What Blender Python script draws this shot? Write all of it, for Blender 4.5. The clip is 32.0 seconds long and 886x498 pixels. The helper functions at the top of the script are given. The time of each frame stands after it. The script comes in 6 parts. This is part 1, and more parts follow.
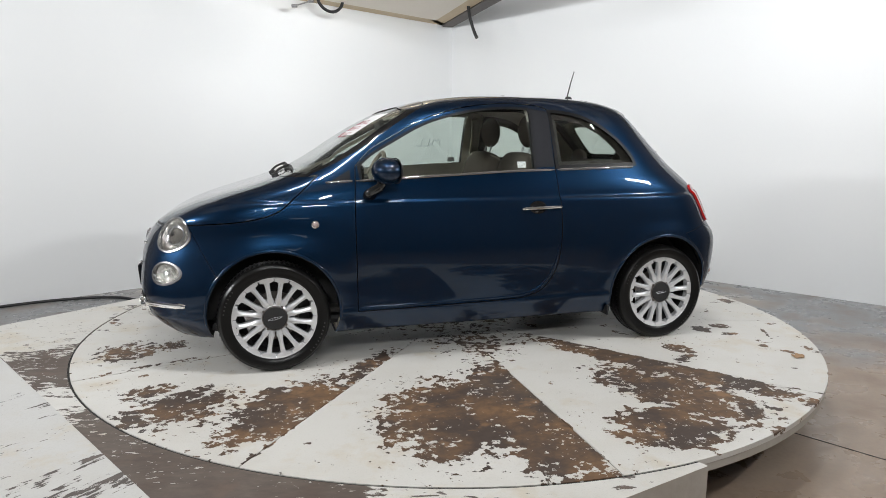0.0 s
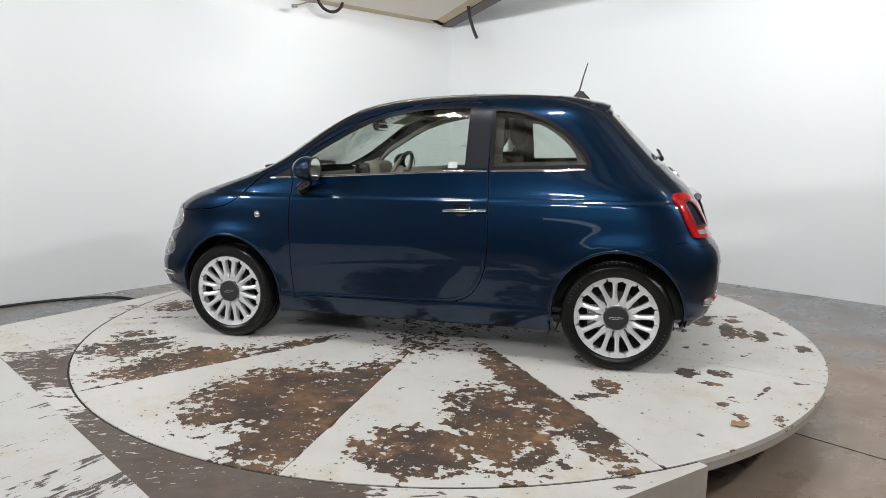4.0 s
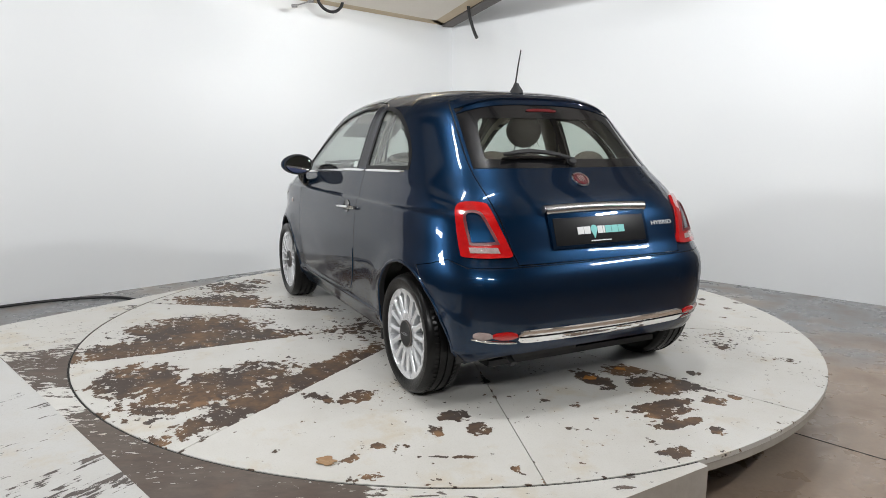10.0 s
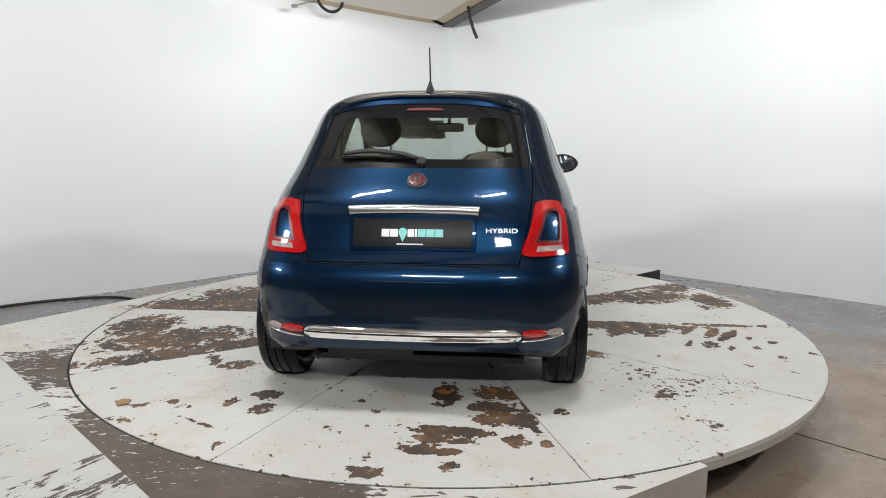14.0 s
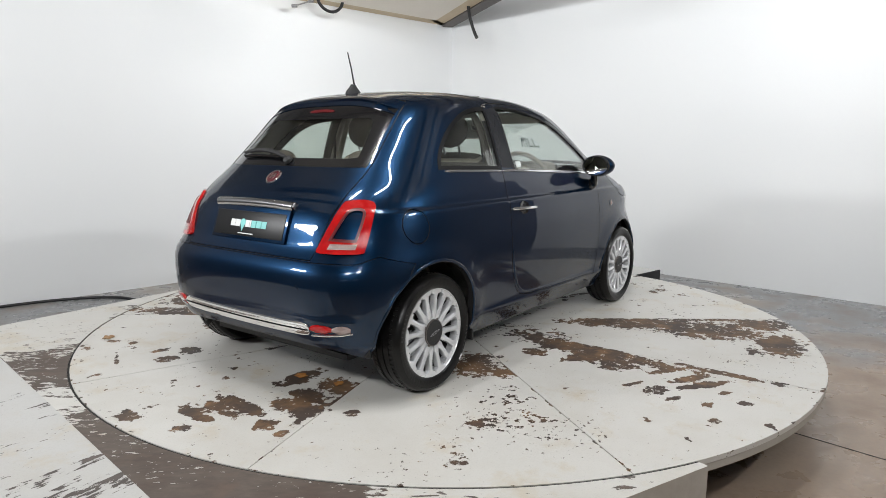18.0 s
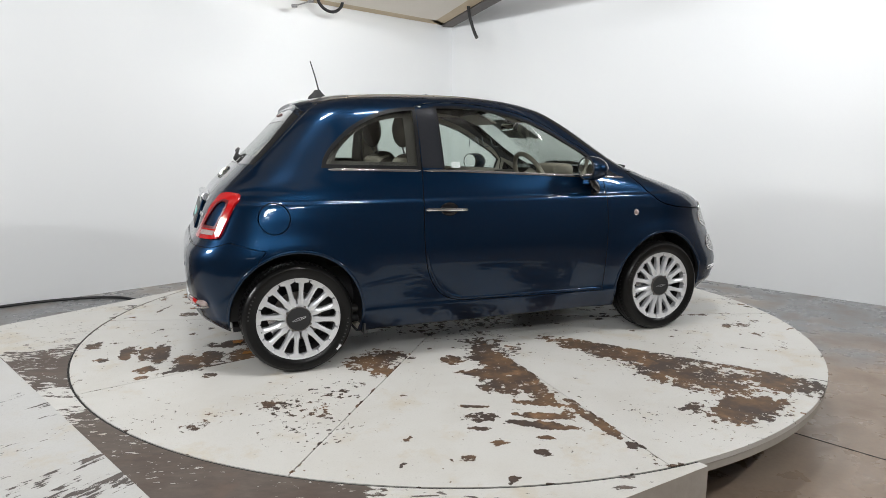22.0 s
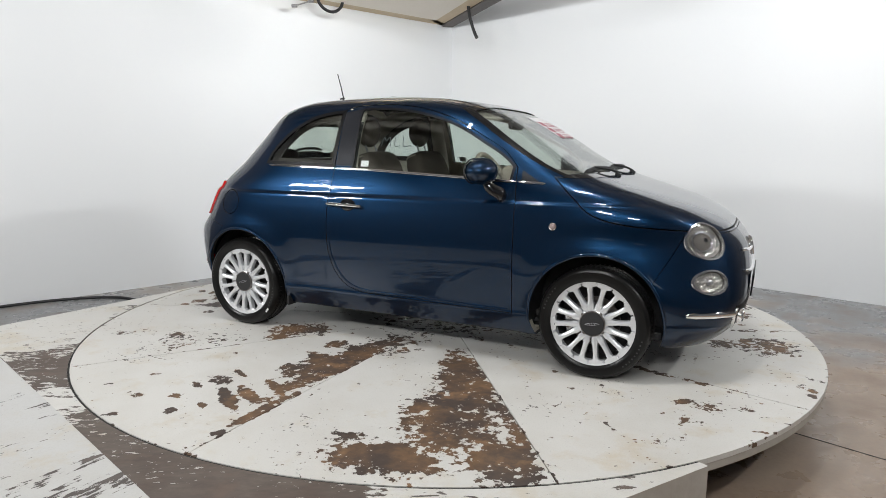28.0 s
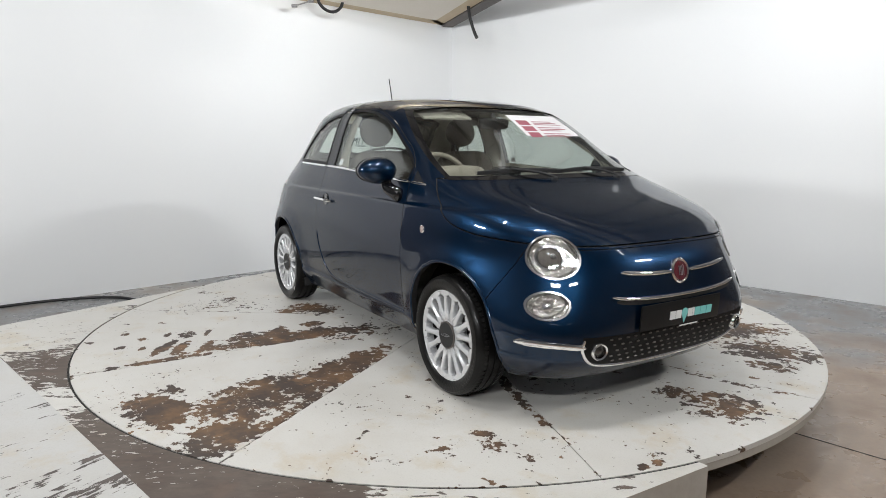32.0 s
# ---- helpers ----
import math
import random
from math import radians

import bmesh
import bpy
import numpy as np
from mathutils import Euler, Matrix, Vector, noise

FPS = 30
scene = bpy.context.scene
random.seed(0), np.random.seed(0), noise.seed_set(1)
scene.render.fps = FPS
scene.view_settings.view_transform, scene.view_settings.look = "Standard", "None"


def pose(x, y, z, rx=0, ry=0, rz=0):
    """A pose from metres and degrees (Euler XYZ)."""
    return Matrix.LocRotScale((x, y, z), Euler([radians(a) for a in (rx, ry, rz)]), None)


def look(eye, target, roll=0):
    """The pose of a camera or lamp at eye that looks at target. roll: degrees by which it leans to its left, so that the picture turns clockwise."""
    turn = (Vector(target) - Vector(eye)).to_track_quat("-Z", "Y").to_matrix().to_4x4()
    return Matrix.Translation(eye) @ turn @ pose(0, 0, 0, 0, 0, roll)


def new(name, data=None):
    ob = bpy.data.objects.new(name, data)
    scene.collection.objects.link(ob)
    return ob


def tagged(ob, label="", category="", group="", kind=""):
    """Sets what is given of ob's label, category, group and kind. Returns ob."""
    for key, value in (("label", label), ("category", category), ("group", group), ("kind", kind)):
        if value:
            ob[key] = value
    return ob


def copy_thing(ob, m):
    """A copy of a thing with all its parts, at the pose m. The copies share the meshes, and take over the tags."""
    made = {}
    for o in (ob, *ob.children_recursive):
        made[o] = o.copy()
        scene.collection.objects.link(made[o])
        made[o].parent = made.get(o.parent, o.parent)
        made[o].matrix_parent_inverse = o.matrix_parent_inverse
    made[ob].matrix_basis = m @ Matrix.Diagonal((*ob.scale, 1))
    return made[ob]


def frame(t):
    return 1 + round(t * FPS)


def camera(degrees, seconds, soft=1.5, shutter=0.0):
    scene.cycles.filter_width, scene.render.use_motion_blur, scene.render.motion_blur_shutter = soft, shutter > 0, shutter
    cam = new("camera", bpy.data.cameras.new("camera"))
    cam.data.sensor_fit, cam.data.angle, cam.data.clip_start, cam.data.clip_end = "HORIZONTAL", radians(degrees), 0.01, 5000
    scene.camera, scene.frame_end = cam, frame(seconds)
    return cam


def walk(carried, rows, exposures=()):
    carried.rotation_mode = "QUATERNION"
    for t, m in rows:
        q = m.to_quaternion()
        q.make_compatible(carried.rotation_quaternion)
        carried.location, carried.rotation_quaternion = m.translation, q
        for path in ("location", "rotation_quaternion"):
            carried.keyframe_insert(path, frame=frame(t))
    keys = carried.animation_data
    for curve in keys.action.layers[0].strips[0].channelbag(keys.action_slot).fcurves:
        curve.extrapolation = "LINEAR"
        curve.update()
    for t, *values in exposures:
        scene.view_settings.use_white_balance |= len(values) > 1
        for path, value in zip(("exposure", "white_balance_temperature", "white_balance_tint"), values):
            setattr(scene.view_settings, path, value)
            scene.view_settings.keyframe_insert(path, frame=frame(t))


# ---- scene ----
# A small dark-blue hatchback turns on a worn wooden turntable in a white photo hall.
# Ground is z = 0, the deck of the turntable lies DECK above it, its axle stands at x = y = 0.
DECK = 0.30
RADIUS = 2.275
cam = camera(68.31, 32.0, soft=0.8)
EYE = (0.0, -4.384, 1.4746)
VIEW = look(EYE, (EYE[0] - 0.0072, EYE[1] + 0.9875, EYE[2] - 0.1576), 0.15)
walk(cam, [(0, VIEW), (32, VIEW)])
scene.view_settings.exposure = 0.0


# ---- world and lamps ----
world = bpy.data.worlds.new("hall_air")
scene.world = world
world.use_nodes = True
world.node_tree.nodes["Background"].inputs["Color"].default_value = (0.55, 0.6, 0.65, 1)
world.node_tree.nodes["Background"].inputs["Strength"].default_value = 0.02


def area_lamp(name, at, toward, long, wide, watts, colour=(0.970, 0.983, 1.0)):
    data = bpy.data.lights.new(name, "AREA")
    data.shape, data.size, data.size_y = "RECTANGLE", long, wide
    data.energy, data.color = watts, colour
    ob = new(name, data)
    ob.matrix_world = look(at, toward)
    return ob


# lamps out of view, the side and bay ones added to brighten walls: (x, y, z, turn about z, tilt from straight down,
# long, wide, watts)
LAMPS = [(-5.0, -2.4, 2.85, -50, 94, 0.95, 0.26, 142), (4.7, -2.1, 3.5, 50, 93, 0.85, 0.18, 112), (-0.8, -5.5, 3.25, -8, 92, 0.75, 0.16, 72),
         (0.7, -5.5, 3.25, 12, 92, 0.65, 0.14, 40), (-1.15, -1.8, 4.6, 40, 0, 0.8, 0.07, 49), (0.55, -1.8, 4.6, 40, 0, 0.8, 0.07, 49), (4.0, -2.0, 4.5, -43, 48, 0.9, 0.08, 20),
         # unseen pair inside the bay, added only to brighten the corner walls
         (-0.3, 1.3, 3.05, 20, 94, 0.9, 0.08, 46), (1.25, 0.3, 3.05, -58, 86, 0.9, 0.08, 42)]


def lamp_pose(x, y, z, turn, tilt):
    return pose(x, y, z, 0, 0, turn) @ pose(0, 0, 0, tilt, 0, 0)


for x, y, z, turn, tilt, long, wide, watts in LAMPS:
    lamp = area_lamp("unseen_light", (x, y, z), (x, y, 0), long, wide, watts)
    lamp.matrix_world = lamp_pose(x, y, z, turn, tilt)


# ---- materials ----
def link(nt, a, b):
    nt.links.new(a, b)


def material(name, colour, rough=0.5, metal=0.0, second=None, grain=40.0, patch=3.0, vary=0.25, bump=0.0, **more):
    """A principled material whose colour wanders at two scales between colour and second, with fine relief."""
    m = bpy.data.materials.new(name)
    m.use_nodes = True
    nt = m.node_tree
    b = nt.nodes["Principled BSDF"]
    b.inputs["Base Color"].default_value = (*colour, 1)
    b.inputs["Roughness"].default_value, b.inputs["Metallic"].default_value = rough, metal
    for key, value in more.items():
        b.inputs[key.replace("_", " ")].default_value = value
    if second or bump:
        tc = nt.nodes.new("ShaderNodeTexCoord")
        n1, n2 = nt.nodes.new("ShaderNodeTexNoise"), nt.nodes.new("ShaderNodeTexNoise")
        n1.inputs["Scale"].default_value, n2.inputs["Scale"].default_value = grain, patch
        n1.inputs["Detail"].default_value, n2.inputs["Detail"].default_value = 6, 8
        for n in (n1, n2):
            link(nt, tc.outputs["Object"], n.inputs["Vector"])
        if second:
            mean = nt.nodes.new("ShaderNodeMix")
            mean.data_type = "FLOAT"
            mean.inputs["Factor"].default_value = 0.65
            link(nt, n1.outputs["Fac"], mean.inputs["A"])
            link(nt, n2.outputs["Fac"], mean.inputs["B"])
            ramp = nt.nodes.new("ShaderNodeMapRange")
            ramp.inputs["From Min"].default_value, ramp.inputs["From Max"].default_value = 0.5 - vary, 0.5 + vary
            link(nt, mean.outputs["Result"], ramp.inputs["Value"])
            mix = nt.nodes.new("ShaderNodeMix")
            mix.data_type = "RGBA"
            mix.inputs["A"].default_value, mix.inputs["B"].default_value = (*colour, 1), (*second, 1)
            link(nt, ramp.outputs["Result"], mix.inputs["Factor"])
            link(nt, mix.outputs["Result"], b.inputs["Base Color"])
        if bump:
            bp = nt.nodes.new("ShaderNodeBump")
            bp.inputs["Strength"].default_value, bp.inputs["Distance"].default_value = bump, 0.01
            link(nt, n1.outputs["Fac"], bp.inputs["Height"])
            link(nt, bp.outputs["Normal"], b.inputs["Normal"])
    return m


def glowing(name, colour, strength):
    m = bpy.data.materials.new(name)
    m.use_nodes = True
    b = m.node_tree.nodes["Principled BSDF"]
    b.inputs["Base Color"].default_value = b.inputs["Emission Color"].default_value = (*colour, 1)
    b.inputs["Emission Strength"].default_value = strength
    return m


def pane_glass(name, tint, gloss=0.065, rough=0.0):
    """Thin sheet glass: tinted see-through, mirror-like at a slant."""
    m = bpy.data.materials.new(name)
    m.use_nodes = True
    nt = m.node_tree
    nt.nodes.remove(nt.nodes["Principled BSDF"])
    out = nt.nodes["Material Output"]
    clear, shine = nt.nodes.new("ShaderNodeBsdfTransparent"), nt.nodes.new("ShaderNodeBsdfGlossy")
    clear.inputs["Color"].default_value = (*tint, 1)
    shine.inputs["Roughness"].default_value = rough
    face, power, mix = nt.nodes.new("ShaderNodeLayerWeight"), nt.nodes.new("ShaderNodeMath"), nt.nodes.new("ShaderNodeMixShader")
    face.inputs["Blend"].default_value = 0.5
    power.operation = "POWER"
    power.inputs[1].default_value = 4.5
    scale = nt.nodes.new("ShaderNodeMath")
    scale.operation = "MULTIPLY_ADD"
    scale.inputs[1].default_value, scale.inputs[2].default_value = 0.80, gloss
    link(nt, face.outputs["Facing"], power.inputs[0])
    link(nt, power.outputs[0], scale.inputs[0])
    link(nt, scale.outputs[0], mix.inputs[0])
    link(nt, clear.outputs[0], mix.inputs[1])
    link(nt, shine.outputs[0], mix.inputs[2])
    link(nt, mix.outputs[0], out.inputs["Surface"])
    return m


def worn_paint(name, direction_scale, bare_a, bare_b, white=(0.605, 0.59, 0.55), level=0.0, cap=0.6, grain_turn=0.0):
    """White floor paint, flaked off to brown board where the mesh's wear value is high; ragged edges, rust stains."""
    m = bpy.data.materials.new(name)
    m.use_nodes = True
    nt = m.node_tree
    b = nt.nodes["Principled BSDF"]
    tc = nt.nodes.new("ShaderNodeTexCoord")
    mp = nt.nodes.new("ShaderNodeMapping")
    mp.vector_type = "TEXTURE"
    mp.inputs["Scale"].default_value = [1.0 / v for v in direction_scale]
    mp.inputs["Rotation"].default_value = (0, 0, radians(grain_turn))
    link(nt, tc.outputs["Object"], mp.inputs["Vector"])

    def noise_tex(scale, detail, rough, vector):
        n = nt.nodes.new("ShaderNodeTexNoise")
        n.inputs["Scale"].default_value, n.inputs["Detail"].default_value, n.inputs["Roughness"].default_value = scale, detail, rough
        link(nt, vector, n.inputs["Vector"])
        return n.outputs["Fac"]

    def math_node(op, a, c):
        n = nt.nodes.new("ShaderNodeMath")
        n.operation = op
        for i, v in enumerate((a, c)):
            if isinstance(v, (int, float)):
                n.inputs[i].default_value = v
            else:
                link(nt, v, n.inputs[i])
        return n.outputs[0]

    def span(value, lo, hi, to_lo=0.0, to_hi=1.0):
        n = nt.nodes.new("ShaderNodeMapRange")
        for key, v in (("From Min", lo), ("From Max", hi), ("To Min", to_lo), ("To Max", to_hi)):
            n.inputs[key].default_value = v
        link(nt, value, n.inputs["Value"])
        return n.outputs["Result"]

    def blend(f, a, c):
        n = nt.nodes.new("ShaderNodeMix")
        n.data_type = "RGBA"
        for key, v in (("A", a), ("B", c)):
            if isinstance(v, tuple):
                n.inputs[key].default_value = (*v, 1)
            else:
                link(nt, v, n.inputs[key])
        link(nt, f, n.inputs["Factor"])
        return n.outputs["Result"]

    coarse = noise_tex(9.5, 9, 0.66, mp.outputs["Vector"])
    fine = noise_tex(25.0, 5, 0.6, mp.outputs["Vector"])
    big = noise_tex(1.6, 4, 0.5, tc.outputs["Object"])
    micro = noise_tex(85.0, 4, 0.6, mp.outputs["Vector"])
    ragged = math_node("ADD", math_node("ADD", math_node("MULTIPLY", coarse, 0.72), math_node("MULTIPLY", fine, 0.64)), math_node("MULTIPLY", micro, 0.06))
    ragged = math_node("SUBTRACT", ragged, 0.21)
    at = nt.nodes.new("ShaderNodeAttribute")
    at.attribute_name = "wear"
    amount = math_node("MINIMUM", math_node("ADD", math_node("MULTIPLY", at.outputs["Fac"], 0.41), level), cap)
    flake = span(math_node("ADD", ragged, amount), 0.756, 0.766)
    # crumbs of paint left on the bare board
    crumbs = span(math_node("ADD", noise_tex(42.0, 4, 0.6, mp.outputs["Vector"]), math_node("MULTIPLY", noise_tex(4.0, 3, 0.6, tc.outputs["Object"]), 0.5)), 0.920, 0.940, 1.0, 0.0)
    flake = math_node("MULTIPLY", flake, crumbs)
    chips = span(math_node("ADD", noise_tex(9.0, 5, 0.6, mp.outputs["Vector"]), math_node("MULTIPLY", noise_tex(1.3, 4, 0.6, tc.outputs["Object"]), 0.55)), 0.956, 0.966)
    nicks = span(math_node("ADD", noise_tex(36.0, 4, 0.6, mp.outputs["Vector"]), math_node("MULTIPLY", noise_tex(2.1, 4, 0.6, tc.outputs["Object"]), 0.55)), 0.958, 0.972)
    flake = math_node("MAXIMUM", flake, math_node("MAXIMUM", chips, nicks))
    bare = blend(span(noise_tex(3.5, 7, 0.6, tc.outputs["Object"]), 0.43, 0.62), bare_a, bare_b)
    bare = blend(span(fine, 0.35, 0.75, 0.0, 0.6), bare, tuple(0.45 * c for c in bare_a))
    bare = blend(span(noise_tex(1.1, 3, 0.5, tc.outputs["Object"]), 0.52, 0.60, 0.0, 0.30), bare, tuple(1.25 * sum(bare_a) / 3 * c for c in (1.02, 1.0, 0.97)))
    bare = blend(span(noise_tex(5.0, 5, 0.6, tc.outputs["Object"]), 0.58, 0.68, 0.0, 0.8), bare, tuple(1.35 * c for c in bare_b))
    dirt = noise_tex(2.3, 8, 0.65, tc.outputs["Object"])
    paint = blend(span(dirt, 0.45, 0.8, 0.0, 0.55), white, (0.50, 0.465, 0.40))
    stain = span(math_node("ADD", noise_tex(4.2, 7, 0.7, tc.outputs["Object"]), math_node("MULTIPLY", big, 0.5)), 0.80, 0.98, 0.0, 0.55)
    paint = blend(stain, paint, (0.52, 0.43, 0.29))
    grime = span(noise_tex(150.0, 3, 0.7, tc.outputs["Object"]), 0.50, 0.75, 0.0, 0.28)
    paint = blend(grime, paint, (0.36, 0.35, 0.33))
    scuff = span(noise_tex(60.0, 3, 0.6, mp.outputs["Vector"]), 0.66, 0.72, 0.0, 0.5)
    paint = blend(scuff, paint, (0.42, 0.40, 0.37))
    link(nt, blend(flake, paint, bare), b.inputs["Base Color"])
    link(nt, span(flake, 0.0, 1.0, 0.38, 0.62), b.inputs["Roughness"])
    bp = nt.nodes.new("ShaderNodeBump")
    bp.inputs["Strength"].default_value, bp.inputs["Distance"].default_value = 0.9, 0.0025
    link(nt, math_node("SUBTRACT", math_node("MULTIPLY", fine, 0.25), flake), bp.inputs["Height"])
    link(nt, bp.outputs["Normal"], b.inputs["Normal"])
    return m


BARE_BROWN, BARE_RUST = (0.070, 0.049, 0.038), (0.195, 0.110, 0.055)
M_TABLE = worn_paint("flaked_white_floor_paint", (1.0, 1.0, 1.0), BARE_BROWN, BARE_RUST, level=0.02, cap=0.375)
M_SURROUND = worn_paint("flaked_surround_paint", (0.7, 1.6, 1.0), (0.135, 0.108, 0.090), (0.105, 0.076, 0.060))
M_DECKPAINT = worn_paint("scuffed_deck_paint", (0.55, 2.2, 1.0), (0.12, 0.105, 0.095), (0.10, 0.08, 0.07), (0.54, 0.535, 0.515), grain_turn=57)
M_EDGE = material("painted_board_edge", (0.47, 0.44, 0.39), 0.6, second=(0.34, 0.305, 0.26), grain=30, patch=6, bump=0.2)
M_WALL = material("white_wall_paint", (0.80, 0.81, 0.81), 0.75, second=(0.77, 0.785, 0.79), grain=90, patch=0.8, vary=0.3, bump=0.03)
def stained_concrete():
    """Polished grey floor: brown rust stain over the middle of the hall, cloudy at two scales."""
    m = bpy.data.materials.new("stained_concrete")
    m.use_nodes = True
    nt = m.node_tree
    b = nt.nodes["Principled BSDF"]
    tc = nt.nodes.new("ShaderNodeTexCoord")

    def cloud(scale, detail, lo, hi, to_hi=1.0, shift=None):
        n, r = nt.nodes.new("ShaderNodeTexNoise"), nt.nodes.new("ShaderNodeMapRange")
        n.inputs["Scale"].default_value, n.inputs["Detail"].default_value, n.inputs["Roughness"].default_value = scale, detail, 0.62
        link(nt, tc.outputs["Object"], n.inputs["Vector"])
        r.inputs["From Min"].default_value, r.inputs["From Max"].default_value, r.inputs["To Max"].default_value = lo, hi, to_hi
        value = n.outputs["Fac"]
        if shift is not None:
            add = nt.nodes.new("ShaderNodeMath")
            add.operation = "ADD"
            link(nt, value, add.inputs[0])
            link(nt, shift, add.inputs[1])
            value = add.outputs[0]
        link(nt, value, r.inputs["Value"])
        return r.outputs["Result"], n.outputs["Fac"]

    def blend(f, a, c):
        n = nt.nodes.new("ShaderNodeMix")
        n.data_type = "RGBA"
        for key, v in (("A", a), ("B", c)):
            if isinstance(v, tuple):
                n.inputs[key].default_value = (*v, 1)
            else:
                link(nt, v, n.inputs[key])
        link(nt, f, n.inputs["Factor"])
        return n.outputs["Result"]

    # the stain fades out towards the white walls
    axis = nt.nodes.new("ShaderNodeSeparateXYZ")
    link(nt, tc.outputs["Object"], axis.inputs[0])
    fade = nt.nodes.new("ShaderNodeMapRange")
    for key, v in (("From Min", 1.7), ("From Max", -0.8), ("To Min", -0.30), ("To Max", 0.16)):
        fade.inputs[key].default_value = v
    link(nt, axis.outputs["Y"], fade.inputs["Value"])
    stain, _ = cloud(1.1, 6, 0.36, 0.62, 0.95, fade.outputs["Result"])
    dark, fine = cloud(3.2, 8, 0.50, 0.72, 0.7)
    pale, _ = cloud(0.8, 5, 0.52, 0.66, 0.5)
    grain, rough_fac = cloud(38.0, 5, 0.45, 0.75, 0.35)
    colour = blend(stain, (0.225, 0.230, 0.235), (0.315, 0.232, 0.168))
    colour = blend(dark, colour, (0.185, 0.122, 0.084))
    colour = blend(pale, colour, (0.37, 0.31, 0.245))
    colour = blend(grain, colour, (0.17, 0.135, 0.11))
    link(nt, colour, b.inputs["Base Color"])
    gloss = nt.nodes.new("ShaderNodeMapRange")
    for key, v in (("From Min", 0.3), ("From Max", 0.7), ("To Min", 0.18), ("To Max", 0.42)):
        gloss.inputs[key].default_value = v
    link(nt, fine, gloss.inputs["Value"])
    link(nt, gloss.outputs["Result"], b.inputs["Roughness"])
    bp = nt.nodes.new("ShaderNodeBump")
    bp.inputs["Strength"].default_value, bp.inputs["Distance"].default_value = 0.12, 0.006
    link(nt, rough_fac, bp.inputs["Height"])
    link(nt, bp.outputs["Normal"], b.inputs["Normal"])
    return m


M_CONCRETE = stained_concrete()
M_JOINT = material("dark_joint", (0.03, 0.028, 0.026), 0.9)
M_BLACKSIDE = material("black_board", (0.012, 0.012, 0.013), 0.7, second=(0.02, 0.02, 0.02), bump=0.1)
M_SOFFIT = material("beige_board", (0.62, 0.50, 0.34), 0.7, second=(0.52, 0.41, 0.27), grain=25, patch=2, bump=0.05)
M_CREAM = material("cream_ceiling_panel", (0.80, 0.74, 0.66), 0.7, second=(0.74, 0.67, 0.58), grain=25, patch=1.5)
M_BEAM = material("dark_steel_beam", (0.10, 0.085, 0.075), 0.6, second=(0.055, 0.045, 0.04), grain=30, patch=4, bump=0.2)
M_DARKWALL = material("dark_hall_wall", (0.255, 0.264, 0.281), 0.8, second=(0.306, 0.306, 0.315), grain=20, patch=0.7)
M_GREYWALL = material("grey_hall_wall", (0.16, 0.16, 0.165), 0.8, second=(0.12, 0.12, 0.12), grain=20, patch=0.7)
M_UPPERWALL = material("dark_upper_wall", (0.14, 0.135, 0.128), 0.8, second=(0.10, 0.097, 0.092), grain=20, patch=0.9)
M_CEILING = material("brown_grey_ceiling", (0.36, 0.335, 0.305), 0.8, second=(0.30, 0.28, 0.25), grain=20, patch=1.0)
M_CABLE = material("black_cable", (0.012, 0.012, 0.013), 0.5)
M_STEEL = material("dull_steel", (0.35, 0.35, 0.36), 0.4, 0.9)
M_HOUSING = material("white_lamp_housing", (0.7, 0.7, 0.7), 0.4)
M_DAYPANE = glowing("daylight_pane", (0.82, 0.88, 0.95), 1.6)
M_TUBE = glowing("lamp_diffuser", (0.98, 1.0, 1.0), 4.0)


# ---- mesh helpers ----
def mesh_of(name, verts, faces):
    me = bpy.data.meshes.new(name)
    me.from_pydata([tuple(v) for v in verts], [], [tuple(f) for f in faces])
    me.update()
    return me


def dress(me, mat, smooth=False, angle=None):
    if mat is not None and not me.materials:
        me.materials.append(mat)
    if smooth or angle:
        me.polygons.foreach_set("use_smooth", [True] * len(me.polygons))
    if angle:
        me.set_sharp_from_angle(angle=radians(angle))
    return me


def part(name, bm, mat, parent=None, label="", smooth=None):
    """Links a bmesh or mesh as one object, under a thing or a part."""
    if isinstance(bm, bmesh.types.BMesh):
        me = bpy.data.meshes.new(name)
        bmesh.ops.recalc_face_normals(bm, faces=bm.faces)
        bm.to_mesh(me)
        bm.free()
    else:
        me = bm
    dress(me, mat, angle=smooth)
    ob = new(name, me)
    if parent is not None:
        ob.parent = parent
    if label:
        ob["label"] = label
    return ob


def box(size, at=(0, 0, 0), bevel=0.0, rot=None, bm=None, segments=2):
    bm = bm or bmesh.new()
    made = bmesh.ops.create_cube(bm, size=1.0)["verts"]
    m = Matrix.Translation(at) @ (rot or Matrix.Identity(4)) @ Matrix.Diagonal((*size, 1))
    bmesh.ops.transform(bm, matrix=m, verts=made)
    if bevel:
        edges = list({e for v in made for e in v.link_edges})
        bmesh.ops.bevel(bm, geom=edges, offset=bevel, segments=segments, profile=0.6, affect="EDGES")
    return bm


def slab(outline, z0, z1, bm=None, bevel=0.0):
    """A flat plate with this outline (counter-clockwise from above)."""
    bm = bm or bmesh.new()
    lo = [bm.verts.new((x, y, z0)) for x, y in outline]
    hi = [bm.verts.new((x, y, z1)) for x, y in outline]
    n = len(outline)
    top = bm.faces.new(hi)
    bm.faces.new(lo[::-1])
    for i in range(n):
        bm.faces.new((lo[i], lo[(i + 1) % n], hi[(i + 1) % n], hi[i]))
    if bevel:
        bmesh.ops.bevel(bm, geom=list(top.edges), offset=bevel, segments=2, affect="EDGES")
    return bm


